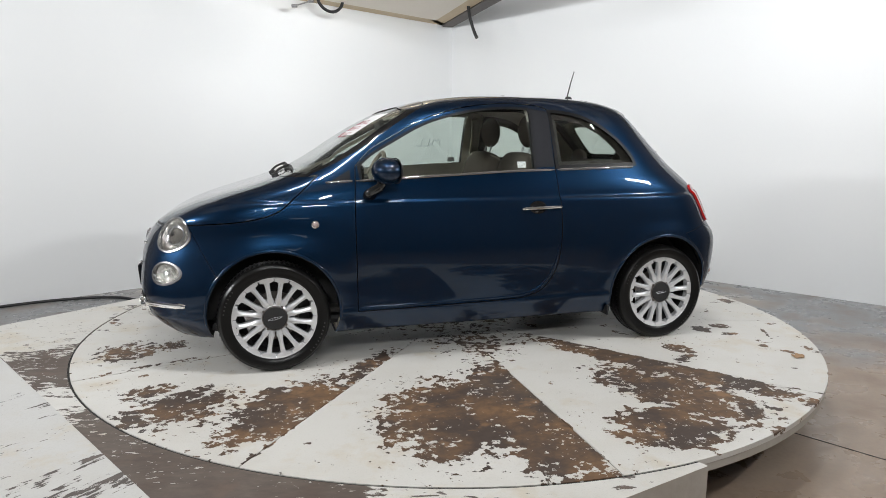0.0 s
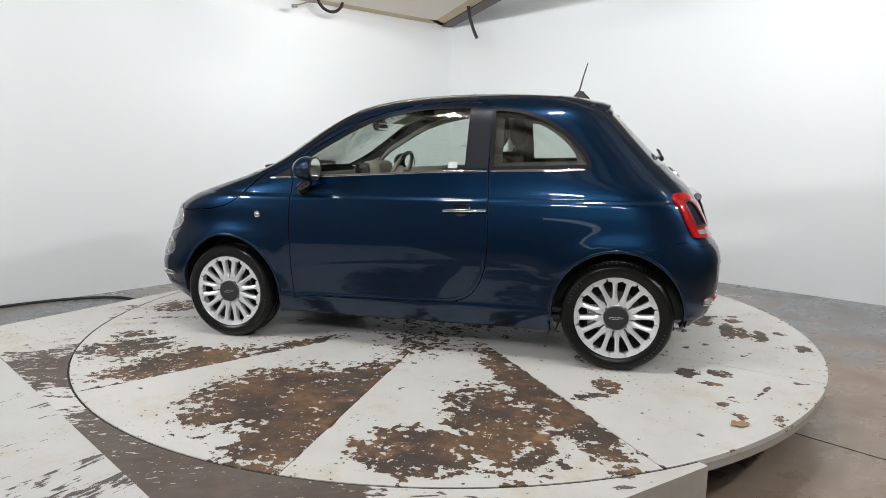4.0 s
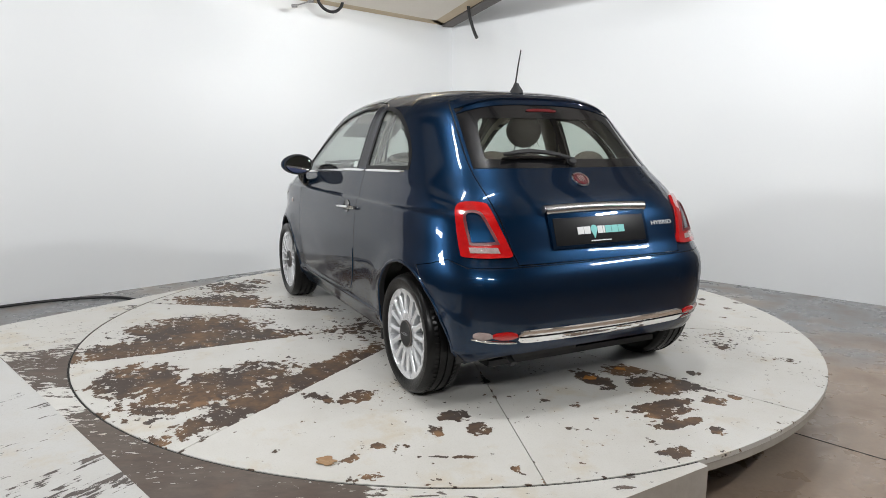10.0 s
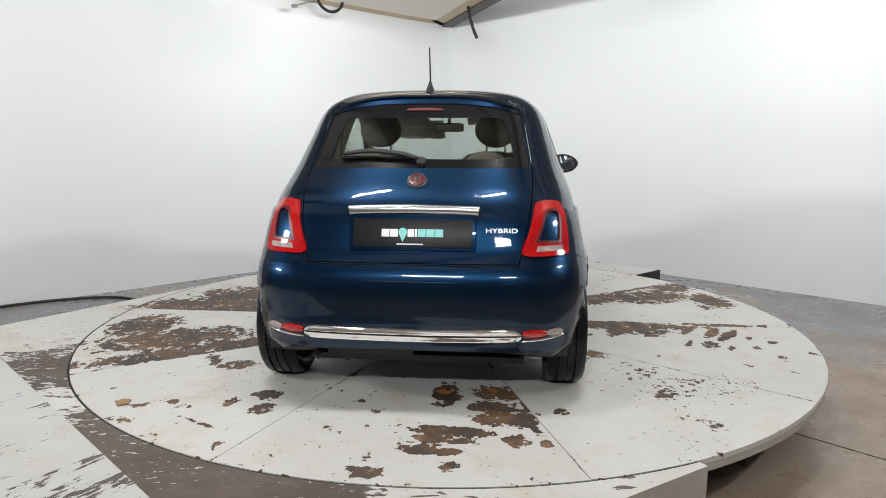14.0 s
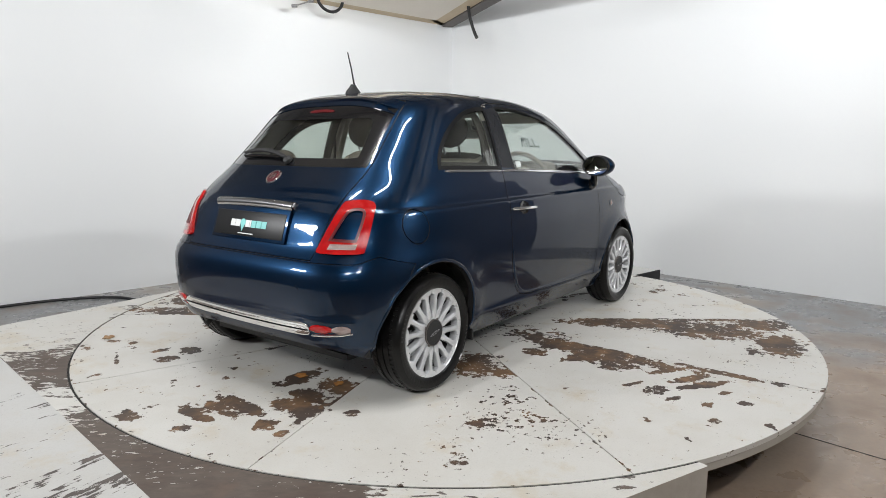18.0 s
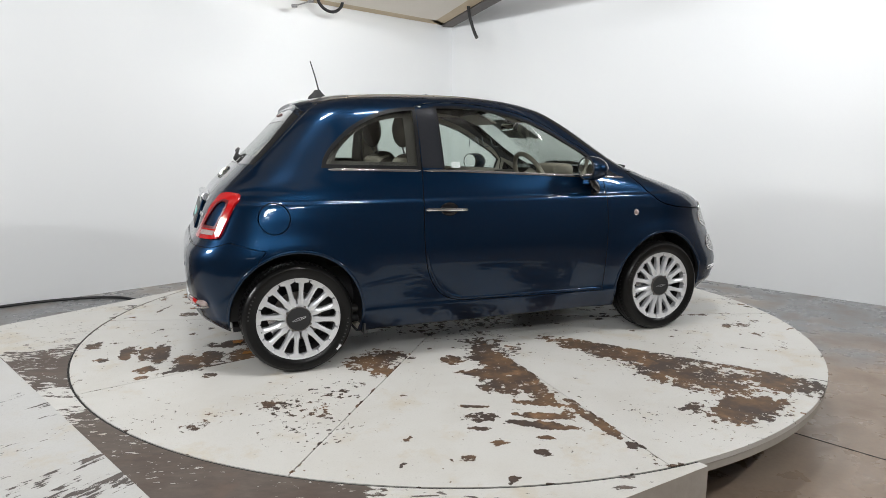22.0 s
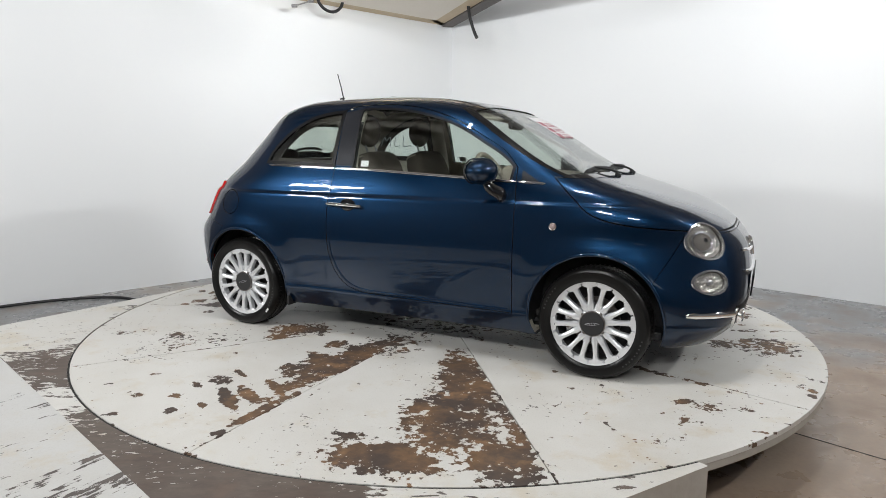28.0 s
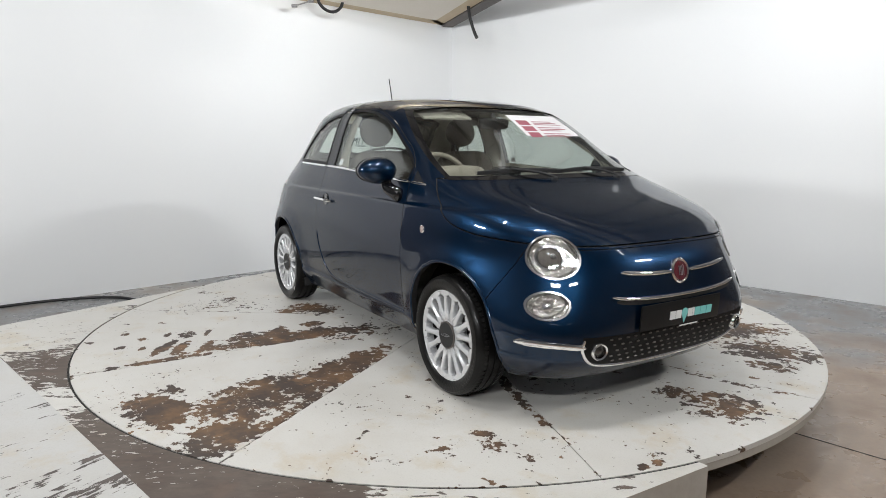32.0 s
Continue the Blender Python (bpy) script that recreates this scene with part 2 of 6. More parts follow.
def smooth_path(points, steps=8, closed=False):
    """A Catmull-Rom curve through the points."""
    pts = [Vector(p) for p in points]
    n, out = len(pts), []
    for i in range(n if closed else n - 1):
        get = (lambda k: pts[k % n]) if closed else (lambda k: pts[min(max(k, 0), n - 1)])
        p0, p1, p2, p3 = get(i - 1), get(i), get(i + 1), get(i + 2)
        for s in range(steps):
            u = s / steps
            out.append(0.5 * (2 * p1 + (p2 - p0) * u + (2 * p0 - 5 * p1 + 4 * p2 - p3) * u * u + (3 * p1 - p0 - 3 * p2 + p3) * u ** 3))
    if not closed:
        out.append(pts[-1])
    return out


def tube(points, radius, sides=10, bm=None, closed=False, taper=None, flat=1.0):
    """A round rod along the points; taper: the radius at its end; flat squeezes it along its second axis."""
    bm = bm or bmesh.new()
    pts = [Vector(p) for p in points]
    n, rings, side = len(pts), [], None
    for i, p in enumerate(pts):
        a, c = (pts[i - 1], pts[(i + 1) % n]) if closed else (pts[max(i - 1, 0)], pts[min(i + 1, n - 1)])
        d = (c - a).normalized()
        if side is None:
            side = d.orthogonal().normalized()
            if abs(d.z) < 0.9:
                side = d.cross(Vector((0, 0, 1))).normalized()
        side = (side - d * side.dot(d)).normalized()
        up = d.cross(side)
        r = radius if taper is None else radius + (taper - radius) * i / max(n - 1, 1)
        rings.append([bm.verts.new(p + side * (r * math.cos(2 * math.pi * k / sides)) + up * (flat * r * math.sin(2 * math.pi * k / sides)))
                      for k in range(sides)])
    for i in range(n if closed else n - 1):
        a, c = rings[i], rings[(i + 1) % n]
        for k in range(sides):
            bm.faces.new((a[k], a[(k + 1) % sides], c[(k + 1) % sides], c[k]))
    if not closed:
        bm.faces.new(rings[0][::-1])
        bm.faces.new(rings[-1])
    return bm


def lathe(profile, steps=48, axis="Y", bm=None, closed=False):
    """Turns a profile of (radius, along) round an axis."""
    bm = bm or bmesh.new()
    rings = []
    for r, h in profile:
        ring = []
        for k in range(steps):
            a = 2 * math.pi * k / steps
            c, s = r * math.cos(a), r * math.sin(a)
            ring.append(bm.verts.new({"Y": (c, h, s), "Z": (c, s, h), "X": (h, c, s)}[axis]))
        rings.append(ring)
    count = len(rings)
    for i in range(count if closed else count - 1):
        a, c = rings[i], rings[(i + 1) % count]
        for k in range(steps):
            bm.faces.new((a[k], a[(k + 1) % steps], c[(k + 1) % steps], c[k]))
    if not closed:
        for ring in (rings[0], rings[-1]):
            if (ring[0].co - ring[steps // 2].co).length > 1e-6:
                bm.faces.new(ring)
    return bm


# ---- the hall ----
CORNER = Vector((0.05, 5.34, 0))
ALONG_L, ALONG_R = Vector((-0.72, -0.694, 0)), Vector((0.731, -0.682, 0))
HALL, WHITE, HIGH = 10.5, 6.1, 4.9


def wall(name, start, along, length, height, mat, outward, label, foot=0.0):
    """A wall 0.15 m thick whose inner face runs from start."""
    a, c = start, start + along * length
    o = outward * 0.15
    return tagged(part(name, slab([(v.x, v.y) for v in (a, a + o, c + o, c)], foot, height), mat), label, "wall", kind="structure")


OUT_L, OUT_R = Vector((-0.694, 0.72, 0)), Vector((0.682, 0.731, 0))
# the white steps down just out of view; dark wall added above to dim reflections
for side, start, along, outward, bays in (("west", CORNER - ALONG_L * 0.16, ALONG_L, OUT_L, [(0.0, WHITE + 0.16, 3.15)]),
                                          ("east", CORNER, ALONG_R, OUT_R, [(0.0, 1.7, 3.5), (1.7, 3.3, 3.33), (3.3, WHITE, 3.09)])):
    for k, (d0, d1, painted) in enumerate(bays, 1):
        wall(f"wall_north_{side}_{k}", start + along * d0, along, d1 - d0, painted, M_WALL, outward, "smooth white painted wall behind the turntable")
        upper = wall(f"wall_upper_{side}_{k}", start + along * d0, along, d1 - d0, HIGH, M_UPPERWALL, outward, "dark grey wall added out of view above the white paint", painted)
        # unseen dark strips, added to reflect as lines in the bonnet
        for i in range(int((d1 - d0) / 0.8)):
            a = start + along * (d0 + 0.35 + 0.8 * i) - outward * 0.012
            part("reflected_strip", slab([(v.x, v.y) for v in (a, a + along * 0.06, a + along * 0.06 + outward * 0.011, a + outward * 0.011)], painted + 0.05, HIGH - 0.26), M_BLACKSIDE, upper, "dark strip added out of view for reflected lines")
wall("wall_west", CORNER + ALONG_L * WHITE, ALONG_L, HALL - WHITE, HIGH, M_GREYWALL, OUT_L, "plain grey wall beyond the white bay")
wall("wall_east", CORNER + ALONG_R * WHITE, ALONG_R, HALL - WHITE, HIGH, M_GREYWALL, OUT_R, "plain grey wall beyond the white bay")
END_L, END_R = CORNER + ALONG_L * HALL, CORNER + ALONG_R * HALL
wall("wall_south_west", END_L, ALONG_R, HALL, HIGH, M_DARKWALL, ALONG_L, "plain dark wall of the unlit hall side")
wall("wall_south_east", END_R, ALONG_L, HALL, HIGH, M_DARKWALL, ALONG_R, "plain dark wall of the unlit hall side")


def strip_window(name, wall_start, along, inward, at, long, z0, z1):
    """A low strip window: daylight pane in a dark frame on the wall's inner face."""
    a = wall_start + along * at + inward * 0.012
    c = a + along * long
    win = tagged(part(name, slab([(v.x, v.y) for v in (a, c, c - inward * 0.008, a - inward * 0.008)], z0, z1), M_DAYPANE), "narrow strip window with pale daylight", "window", kind="structure")
    for lo, hi in ((z0 - 0.05, z0), (z1, z1 + 0.05)):
        part("window_frame", slab([(v.x, v.y) for v in (a - along * 0.05, c + along * 0.05, c + along * 0.05 + inward * 0.03, a - along * 0.05 + inward * 0.03)], lo, hi), M_BLACKSIDE, win)
    return win


strip_window("window_1", END_L, ALONG_R, -ALONG_L, HALL - 2.9, 1.5, 1.98, 2.20)
strip_window("window_2", END_R, ALONG_L, -ALONG_R, HALL - 1.6, 0.9, 1.98, 2.20)
FAR = CORNER + (ALONG_L + ALONG_R) * (HALL + 0.3)
square = [CORNER + Vector((0, 0.4, 0)), END_L + (ALONG_L - ALONG_R) * 0.3, FAR, END_R + (ALONG_R - ALONG_L) * 0.3]
floor = tagged(part("floor", slab([(v.x, v.y) for v in square], -0.12, 0), M_CONCRETE),
               "grey concrete floor with brown stains", "floor", kind="structure")
tagged(part("ceiling", slab([(v.x, v.y) for v in square], HIGH, HIGH + 0.12), M_CEILING), "pale high hall ceiling", "ceiling", kind="structure")
for k in range(9):
    a, c = CORNER + ALONG_L * (1.0 + 1.1 * k), CORNER + ALONG_L * (1.0 + 1.1 * k) + ALONG_R * (HALL - 0.02)
    w = ALONG_L * 0.05
    tagged(part("ceiling_joist", slab([(v.x, v.y) for v in (a - w, a + w, c + w, c - w)], HIGH - 0.24, HIGH - 0.001), M_BEAM), "dark steel joist under the hall ceiling", "beam", kind="structure")
# saw-cut joint in the floor
j0, jd = Vector((1.847, -1.213, 0)), Vector((0.695, -0.719, 0))
jn = Vector((jd.y, -jd.x, 0)) * 0.0035
ja, jb = j0 - jd * 2.2, j0 + jd * 3.0
part("floor_joint", slab([(v.x, v.y) for v in (ja - jn, jb - jn, jb + jn, ja + jn)], -0.01, 0.002), M_JOINT, floor, "narrow saw-cut joint")

# low soffit in the corner, with a steel beam along its free edge
SOFFIT = 3.14
b_dir = Vector((0.30, -0.954, 0))
s_in = CORNER + Vector((-0.16, -0.12, 0))
soffit_far = CORNER + ALONG_L * 3.0
beam_far = s_in + b_dir * 3.0
inner = soffit_far + b_dir * 2.2
tagged(part("ceiling_soffit", slab([(v.x, v.y) for v in (CORNER + ALONG_L * 0.05, soffit_far, inner, beam_far, s_in)], SOFFIT, SOFFIT + 0.05), M_SOFFIT),
       "low beige boarded soffit in the hall corner", "ceiling", kind="structure")
pa = CORNER + ALONG_L * 0.42 + b_dir * 0.28
pb = CORNER + ALONG_L * 2.9 + b_dir * 0.28
tagged(part("ceiling_panel", slab([(v.x, v.y) for v in (pa, pb, pb + b_dir * 1.8, pa + b_dir * 2.5)], SOFFIT - 0.012, SOFFIT - 0.001), M_CREAM),
       "cream panel fixed under the soffit", "ceiling", kind="structure")
bs = Vector((b_dir.y, -b_dir.x, 0)) * -1
tagged(part("ceiling_beam", slab([(v.x, v.y) for v in (s_in + bs * 0.0, beam_far, beam_far + bs * 0.17, s_in + bs * 0.17)], SOFFIT - 0.02, SOFFIT + 0.16), M_BEAM),
              "dark steel beam along the edge of the soffit", "beam", kind="structure")

# lamp housings above the lights
for x, y, z, turn, tilt, long, wide, watts in LAMPS:
    lamp = tagged(part("unseen_lamp", box((long + 0.1, wide + 0.06, 0.06), (0, 0, 0.05), 0.012), M_HOUSING), "long white lamp added out of view, hung from the ceiling", "lamp", "hall lamps")
    part("diffuser", box((long, wide, 0.012), (0, 0, 0.014), 0.003), M_TUBE, lamp)
    lamp.matrix_world = lamp_pose(x, y, z, turn, tilt)
    for s in (-1, 1):
        a = lamp.matrix_world.inverted() @ Vector((x, y, HIGH)) + Vector((0.36 * long * s, 0, 0))
        part("suspension_rod", tube([(0.36 * long * s, 0, 0.075), a], 0.006, 6), M_STEEL, lamp)


# ---- the decks round the turntable ----
def arc(r, a0, a1, n):
    return [(r * math.cos(radians(a0 + (a1 - a0) * i / n)), r * math.sin(radians(a0 + (a1 - a0) * i / n))) for i in range(n + 1)]


def worn_plate(name, outline, z0, z1, mat, blobs, parent=None, step=0.05):
    """A plate with a fine top grid that carries a wear value from soft blobs (x, y, along, across, turn, strength)."""
    bm = slab(outline, z0, z1)
    top = [f for f in bm.faces if f.normal.z > 0.9 and f.calc_center_median().z > z1 - 1e-4]
    xs, ys = [p[0] for p in outline], [p[1] for p in outline]
    for lo, hi, axis in ((min(xs), max(xs), 0), (min(ys), max(ys), 1)):
        v = lo + step
        while v < hi:
            co, no = [0, 0, 0], [0, 0, 0]
            co[axis], no[axis] = v, 1
            geom = [f for f in bm.faces if all(w.co.z > z1 - 1e-4 for w in f.verts)]
            geom = geom + list({e for f in geom for e in f.edges}) + list({w for f in geom for w in f.verts})
            bmesh.ops.bisect_plane(bm, geom=geom, plane_co=co, plane_no=no)
            v += step
    ob = part(name, bm, mat, parent)
    me = ob.data
    me.materials.append(M_EDGE)
    at = me.attributes.new("wear", "FLOAT", "POINT")
    at.data.foreach_set("value", [wear_at(v.co.x, v.co.y, blobs) for v in me.vertices])
    for p in me.polygons:
        if p.normal.z < 0.5:
            p.material_index = 1
    return ob


def wear_at(x, y, blobs):
    best = 0.0
    for bx, by, la, lb, turn, strength in blobs:
        c, s = math.cos(radians(turn)), math.sin(radians(turn))
        u, v = ((x - bx) * c + (y - by) * s) / la, (-(x - bx) * s + (y - by) * c) / lb
        d = u * u + v * v
        best = max(best, (0.95 * strength + 0.07) * max(0.0, 1.0 - 0.45 * d))
    return best


GAP = RADIUS + 0.012
ring_arc = arc(GAP, 154, 294.5, 70)
surround_outline = ring_arc + [(0.97, -2.11), (0.30, -2.525), (-0.835, -2.525), (-2.53, -0.865), (-2.95, -0.40), (-2.92, -0.27), (-2.44, 0.43)]
surround = tagged(worn_plate("platform_surround", surround_outline[::-1], 0.0, DECK, M_SURROUND,
                  [(-2.05, -1.05, 0.45, 0.30, 135, 0.92), (-1.55, -1.75, 0.22, 0.2, 0, 0.8), (-1.25, -2.05, 0.5, 0.33, 0, 1.5),
                   (-0.8, -2.3, 0.5, 0.26, 0, 1.5), (-0.45, -2.33, 0.16, 0.08, 0, 0.75), (-2.35, -0.85, 0.2, 0.12, 0, 0.7), (-2.3, 0.2, 0.12, 0.1, 0, 0.6)]),
                  "white painted wooden platform round the turntable, flaked to brown", "platform", kind="structure")
# dark ring added just below the deck so that the gap reads as a dark line
seal = bmesh.new()
seal_rows = [[seal.verts.new((r * x / GAP, r * y / GAP, z)) for x, y in ring_arc] for r, z in ((RADIUS + 0.0015, DECK - 0.003), (GAP - 0.001, DECK - 0.003), (GAP - 0.001, DECK - 0.02), (RADIUS + 0.0015, DECK - 0.02))]
for q in range(4):
    for k in range(len(ring_arc) - 1):
        seal.faces.new((seal_rows[q][k], seal_rows[q][k + 1], seal_rows[(q + 1) % 4][k + 1], seal_rows[(q + 1) % 4][k]))
part("gap_fill", seal, M_JOINT, surround, "dark ring filling the gap round the turntable")
tagged(worn_plate("platform_deck", [(-3.009, -0.409), (-4.5, -1.8), (-2.3, -3.95), (-0.849, -2.504)], 0.0, DECK + 0.004, M_DECKPAINT,
              [(-1.38, -2.17, 0.25, 0.05, 57, 0.82), (-1.2, -2.3, 0.25, 0.07, 57, 0.86), (-1.3, -2.45, 0.4, 0.1, 57, 0.68), (-2.1, -1.6, 0.6, 0.2, 20, 0.3)], step=0.07),
              "white painted deck boards with dark scuffs beside the turntable", "platform", kind="structure")
far_outline = arc(GAP, 84, 41, 24) + [(2.02, 1.76), (0.75, 3.0), (0.24, 2.6)]
far_deck = tagged(worn_plate("platform_far", far_outline[::-1], 0.0, DECK, M_DECKPAINT, [], step=0.2),
                  "white painted platform behind the turntable with a shaded end in black", "platform", kind="structure")
e0, e1 = Vector((GAP * math.cos(radians(41)), GAP * math.sin(radians(41)), 0)), Vector((2.02, 1.76, 0))
en = Vector(((e1 - e0).y, -(e1 - e0).x, 0)).normalized()
# the shade on this end face is put into a black colour
part("end_board", slab([(v.x, v.y) for v in (e0 + en * 0.001, e0 + en * 0.012, e1 + en * 0.012, e1 + en * 0.001)], 0.0, DECK + 0.003), M_BLACKSIDE, far_deck, "end board with its shade painted black")

# ---- the turntable ----
turntable = tagged(new("turntable"), "round white painted wooden turntable, paint flaked to brown board", "turntable")
turntable.empty_display_size = 0.3
# worn places on the deck: (angle, radius, half length along the radius, half width, strength)
WEAR = [(86, 1.65, 0.62, 0.22, 1.15), (74, 1.65, 0.45, 0.30, 0.95), (66, 1.75, 0.16, 0.12, 0.75),
        (122.5, 1.50, 0.85, 0.12, 1.0), (112, 1.75, 0.45, 0.22, 0.95), (102, 2.0, 0.22, 0.26, 0.95), (98, 1.92, 0.12, 0.12, 0.7),
        (49, 1.75, 0.42, 0.22, 0.95), (36, 2.0, 0.30, 0.20, 0.8), (50, 1.1, 0.3, 0.08, 0.8), (28, 2.0, 0.16, 0.1, 0.75),
        (131, 1.58, 0.06, 0.16, 0.6),
        (221, 1.75, 0.07, 0.09, 0.75), (217, 2.05, 0.13, 0.06, 0.55), (227, 1.6, 0.45, 0.18, 0.42), (225, 1.0, 0.2, 0.16, 0.85), (202, 1.7, 0.04, 0.04, 0.75), (231, 1.15, 0.1, 0.1, 0.8),
        (266, 1.2, 0.50, 0.07, 0.95),
        (300, 1.25, 0.46, 0.13, 1.0), (296, 1.72, 0.38, 0.22, 0.88), (289, 2.08, 0.13, 0.24, 1.0), (302, 2.1, 0.2, 0.14, 0.95), (284, 1.92, 0.06, 0.12, 0.72),
        (333, 1.95, 0.12, 0.06, 0.65), (327, 1.98, 0.1, 0.08, 0.55), (321, 2.1, 0.05, 0.1, 0.5), (336, 2.1, 0.05, 0.04, 0.75), (332, 1.85, 0.03, 0.05, 0.8),
        (7, 2.0, 0.20, 0.20, 0.72), (6, 1.75, 0.12, 0.12, 0.7), (0, 0.0, 0.6, 0.5, 0.55), (90, 0.6, 0.35, 0.3, 0.6), (270, 0.7, 0.3, 0.2, 0.6),
        (152.5, 2.046, 0.010, 0.13, 0.82), (159, 2.035, 0.012, 0.12, 0.85), (165, 1.985, 0.010, 0.08, 0.7), (147, 1.98, 0.05, 0.02, 0.7),
        (88.6, 1.9, 0.30, 0.03, 0.75), (124.6, 1.9, 0.30, 0.03, 0.8), (268.6, 1.85, 0.4, 0.03, 0.85), (304.6, 1.8, 0.4, 0.035, 0.8), (196.5, 1.8, 0.3, 0.03, 0.7), (52.5, 1.6, 0.5, 0.03, 0.8), (340.5, 1.4, 0.5, 0.03, 0.7), (16.5, 1.9, 0.3, 0.03, 0.6)]
# single flaked patches: (angle, radius, half length, half width, turn, strength)
PATCHES = [(262.3, 1.227, 0.161, 0.218, 354.0, 1.00), (263.3, 0.871, 0.115, 0.188, 354.0, 1.00), (264.2, 1.590, 0.136, 0.028, 325.9, 1.05), (262.6, 1.719, 0.149, 0.036, 329.0, 1.05),
           (261.5, 1.811, 0.162, 0.036, 326.1, 1.05), (253.4, 1.689, 0.082, 0.050, 347.4, 1.05), (252.6, 1.570, 0.087, 0.022, 333.4, 1.05), (252.6, 1.804, 0.057, 0.020, 329.3, 1.05),
           (254.3, 1.940, 0.046, 0.025, 336.7, 1.05), (260.1, 1.919, 0.049, 0.018, 330.5, 1.05), (258.6, 2.045, 0.033, 0.036, 357.2, 1.05), (250.4, 2.065, 0.039, 0.028, 359.4, 0.90),
           (256.6, 1.145, 0.130, 0.042, 323.9, 1.05), (250.7, 0.913, 0.081, 0.070, 7.5, 1.05), (254.1, 2.234, 0.047, 0.028, 36.5, 0.60), (257.7, 1.361, 0.078, 0.042, 320.8, 1.05),
           (266.0, 1.213, 0.083, 0.414, 354.0, 1.00), (266.7, 0.762, 0.024, 0.200, 353.9, 1.00), (269.5, 1.795, 0.026, 0.084, 354.1, 0.90), (184.4, 1.422, 0.069, 0.154, 266.6, 1.00),
           (194.3, 1.423, 0.118, 0.101, 266.6, 1.00), (192.2, 1.585, 0.123, 0.067, 266.6, 1.00), (192.3, 1.724, 0.142, 0.083, 266.7, 1.00), (195.0, 1.758, 0.051, 0.073, 266.7, 1.00),
           (185.4, 1.824, 0.168, 0.049, 266.7, 1.00), (183.8, 1.903, 0.137, 0.038, 266.7, 1.00), (182.3, 1.999, 0.139, 0.043, 266.7, 1.00), (184.8, 2.130, 0.035, 0.045, 266.7, 1.00),
           (177.0, 2.192, 0.059, 0.045, 266.7, 1.00), (175.1, 2.166, 0.028, 0.018, 266.7, 0.90), (192.8, 1.935, 0.059, 0.054, 266.7, 1.00), (196.2, 1.983, 0.029, 0.036, 266.7, 1.00),
           (153.8, 1.665, 0.072, 0.055, 266.6, 1.00), (157.0, 1.809, 0.057, 0.063, 266.7, 1.00), (151.1, 1.830, 0.038, 0.057, 266.7, 1.00), (159.6, 2.162, 0.021, 0.040, 266.7, 1.00),
           (202.6, 1.706, 0.021, 0.035, 266.6, 1.00), (136.6, 1.516, 0.115, 0.078, 266.6, 0.85), (148.2, 1.966, 0.023, 0.027, 266.7, 0.90)]
BLOBS = [(r * math.cos(radians(a)), r * math.sin(radians(a)), la, lb, a, s) for a, r, la, lb, s in WEAR]
BLOBS += [(r * math.cos(radians(a)), r * math.sin(radians(a)), la, lb, turn, s) for a, r, la, lb, turn, s in PATCHES]
SECTORS = 10
for k in range(SECTORS):
    a0, a1 = 17.6 + 36 * k, 17.6 + 36 * (k + 1)
    verts, faces, na, nr = [], [], 64, 80
    mid = radians((a0 + a1) / 2)
    r0 = 0.03
    for i in range(nr + 1):
        r = r0 + (RADIUS - 0.0 - r0) * i / nr
        half = radians(18) - 0.0021 / max(r, 0.05)
        for j in range(na + 1):
            a = mid - half + 2 * half * j / na
            verts.append((r * math.cos(a), r * math.sin(a), 0.0))
    for i in range(nr):
        for j in range(na):
            q = i * (na + 1) + j
            faces.append((q, q + na + 1, q + na + 2, q + 1))
    rim = [(i, 0) for i in range(nr + 1)] + [(nr, j) for j in range(1, na + 1)] + [(i, na) for i in range(nr - 1, -1, -1)] + [(0, j) for j in range(na - 1, 0, -1)]
    rim = [i * (na + 1) + j for i, j in rim]
    base = len(verts)
    verts += [(verts[q][0], verts[q][1], -0.022) for q in rim]
    for n in range(len(rim)):
        n2 = (n + 1) % len(rim)
        faces.append((rim[n], base + n, base + n2, rim[n2]))
    mine = [b for b, w in zip(BLOBS, WEAR + PATCHES) if w[1] < 0.9 or a0 <= w[0] + (360 if w[0] < 17.6 else 0) < a1]
    me = mesh_of("panel", verts, faces)
    dress(me, M_TABLE)
    at = me.attributes.new("wear", "FLOAT", "POINT")
    values = [wear_at(v[0], v[1], mine) for v in verts]
    # chipped edges along the seams and the rim
    rng = random.Random(40 + k)
    for j in (0, na):
        chip = 0.0
        for i in range(nr + 1):
            chip = 0.55 * chip + 0.45 * rng.uniform(-0.6, 1.35)
            values[i * (na + 1) + j] = max(values[i * (na + 1) + j], min(chip, 0.85))
    chip = 0.0
    for j in range(na + 1):
        chip = 0.5 * chip + 0.5 * rng.uniform(-1.3, 1.2)
        values[nr * (na + 1) + j] = max(values[nr * (na + 1) + j], min(chip, 0.8))
    at.data.foreach_set("value", values)
    part("panel", me, None, turntable)
part("rim", lathe([(RADIUS - 0.06, -0.024), (RADIUS - 0.004, -0.024), (RADIUS - 0.003, -0.057), (RADIUS - 0.06, -0.057)], 160, "Z", closed=True), M_EDGE, turntable, "grey painted edge board", 40)
part("underframe", lathe([(0.02, -0.023), (RADIUS - 0.062, -0.023), (RADIUS - 0.062, -0.055), (0.02, -0.055)], 96, "Z", closed=True), M_BLACKSIDE, turntable)
# added plinth; its black deepens the shade below the turntable
tagged(part("dark_plinth", lathe([(0.0, 0.0), (1.75, 0.0), (1.75, 0.05), (0.5, 0.05), (0.45, DECK - 0.056), (0.0, DECK - 0.056)], 64, "Z"), M_BLACKSIDE, smooth=30),
             "low plinth added under the turntable, black for the shade there", "plinth")


# ---- the car: a body of level slices ----
from mathutils.bvhtree import BVHTree


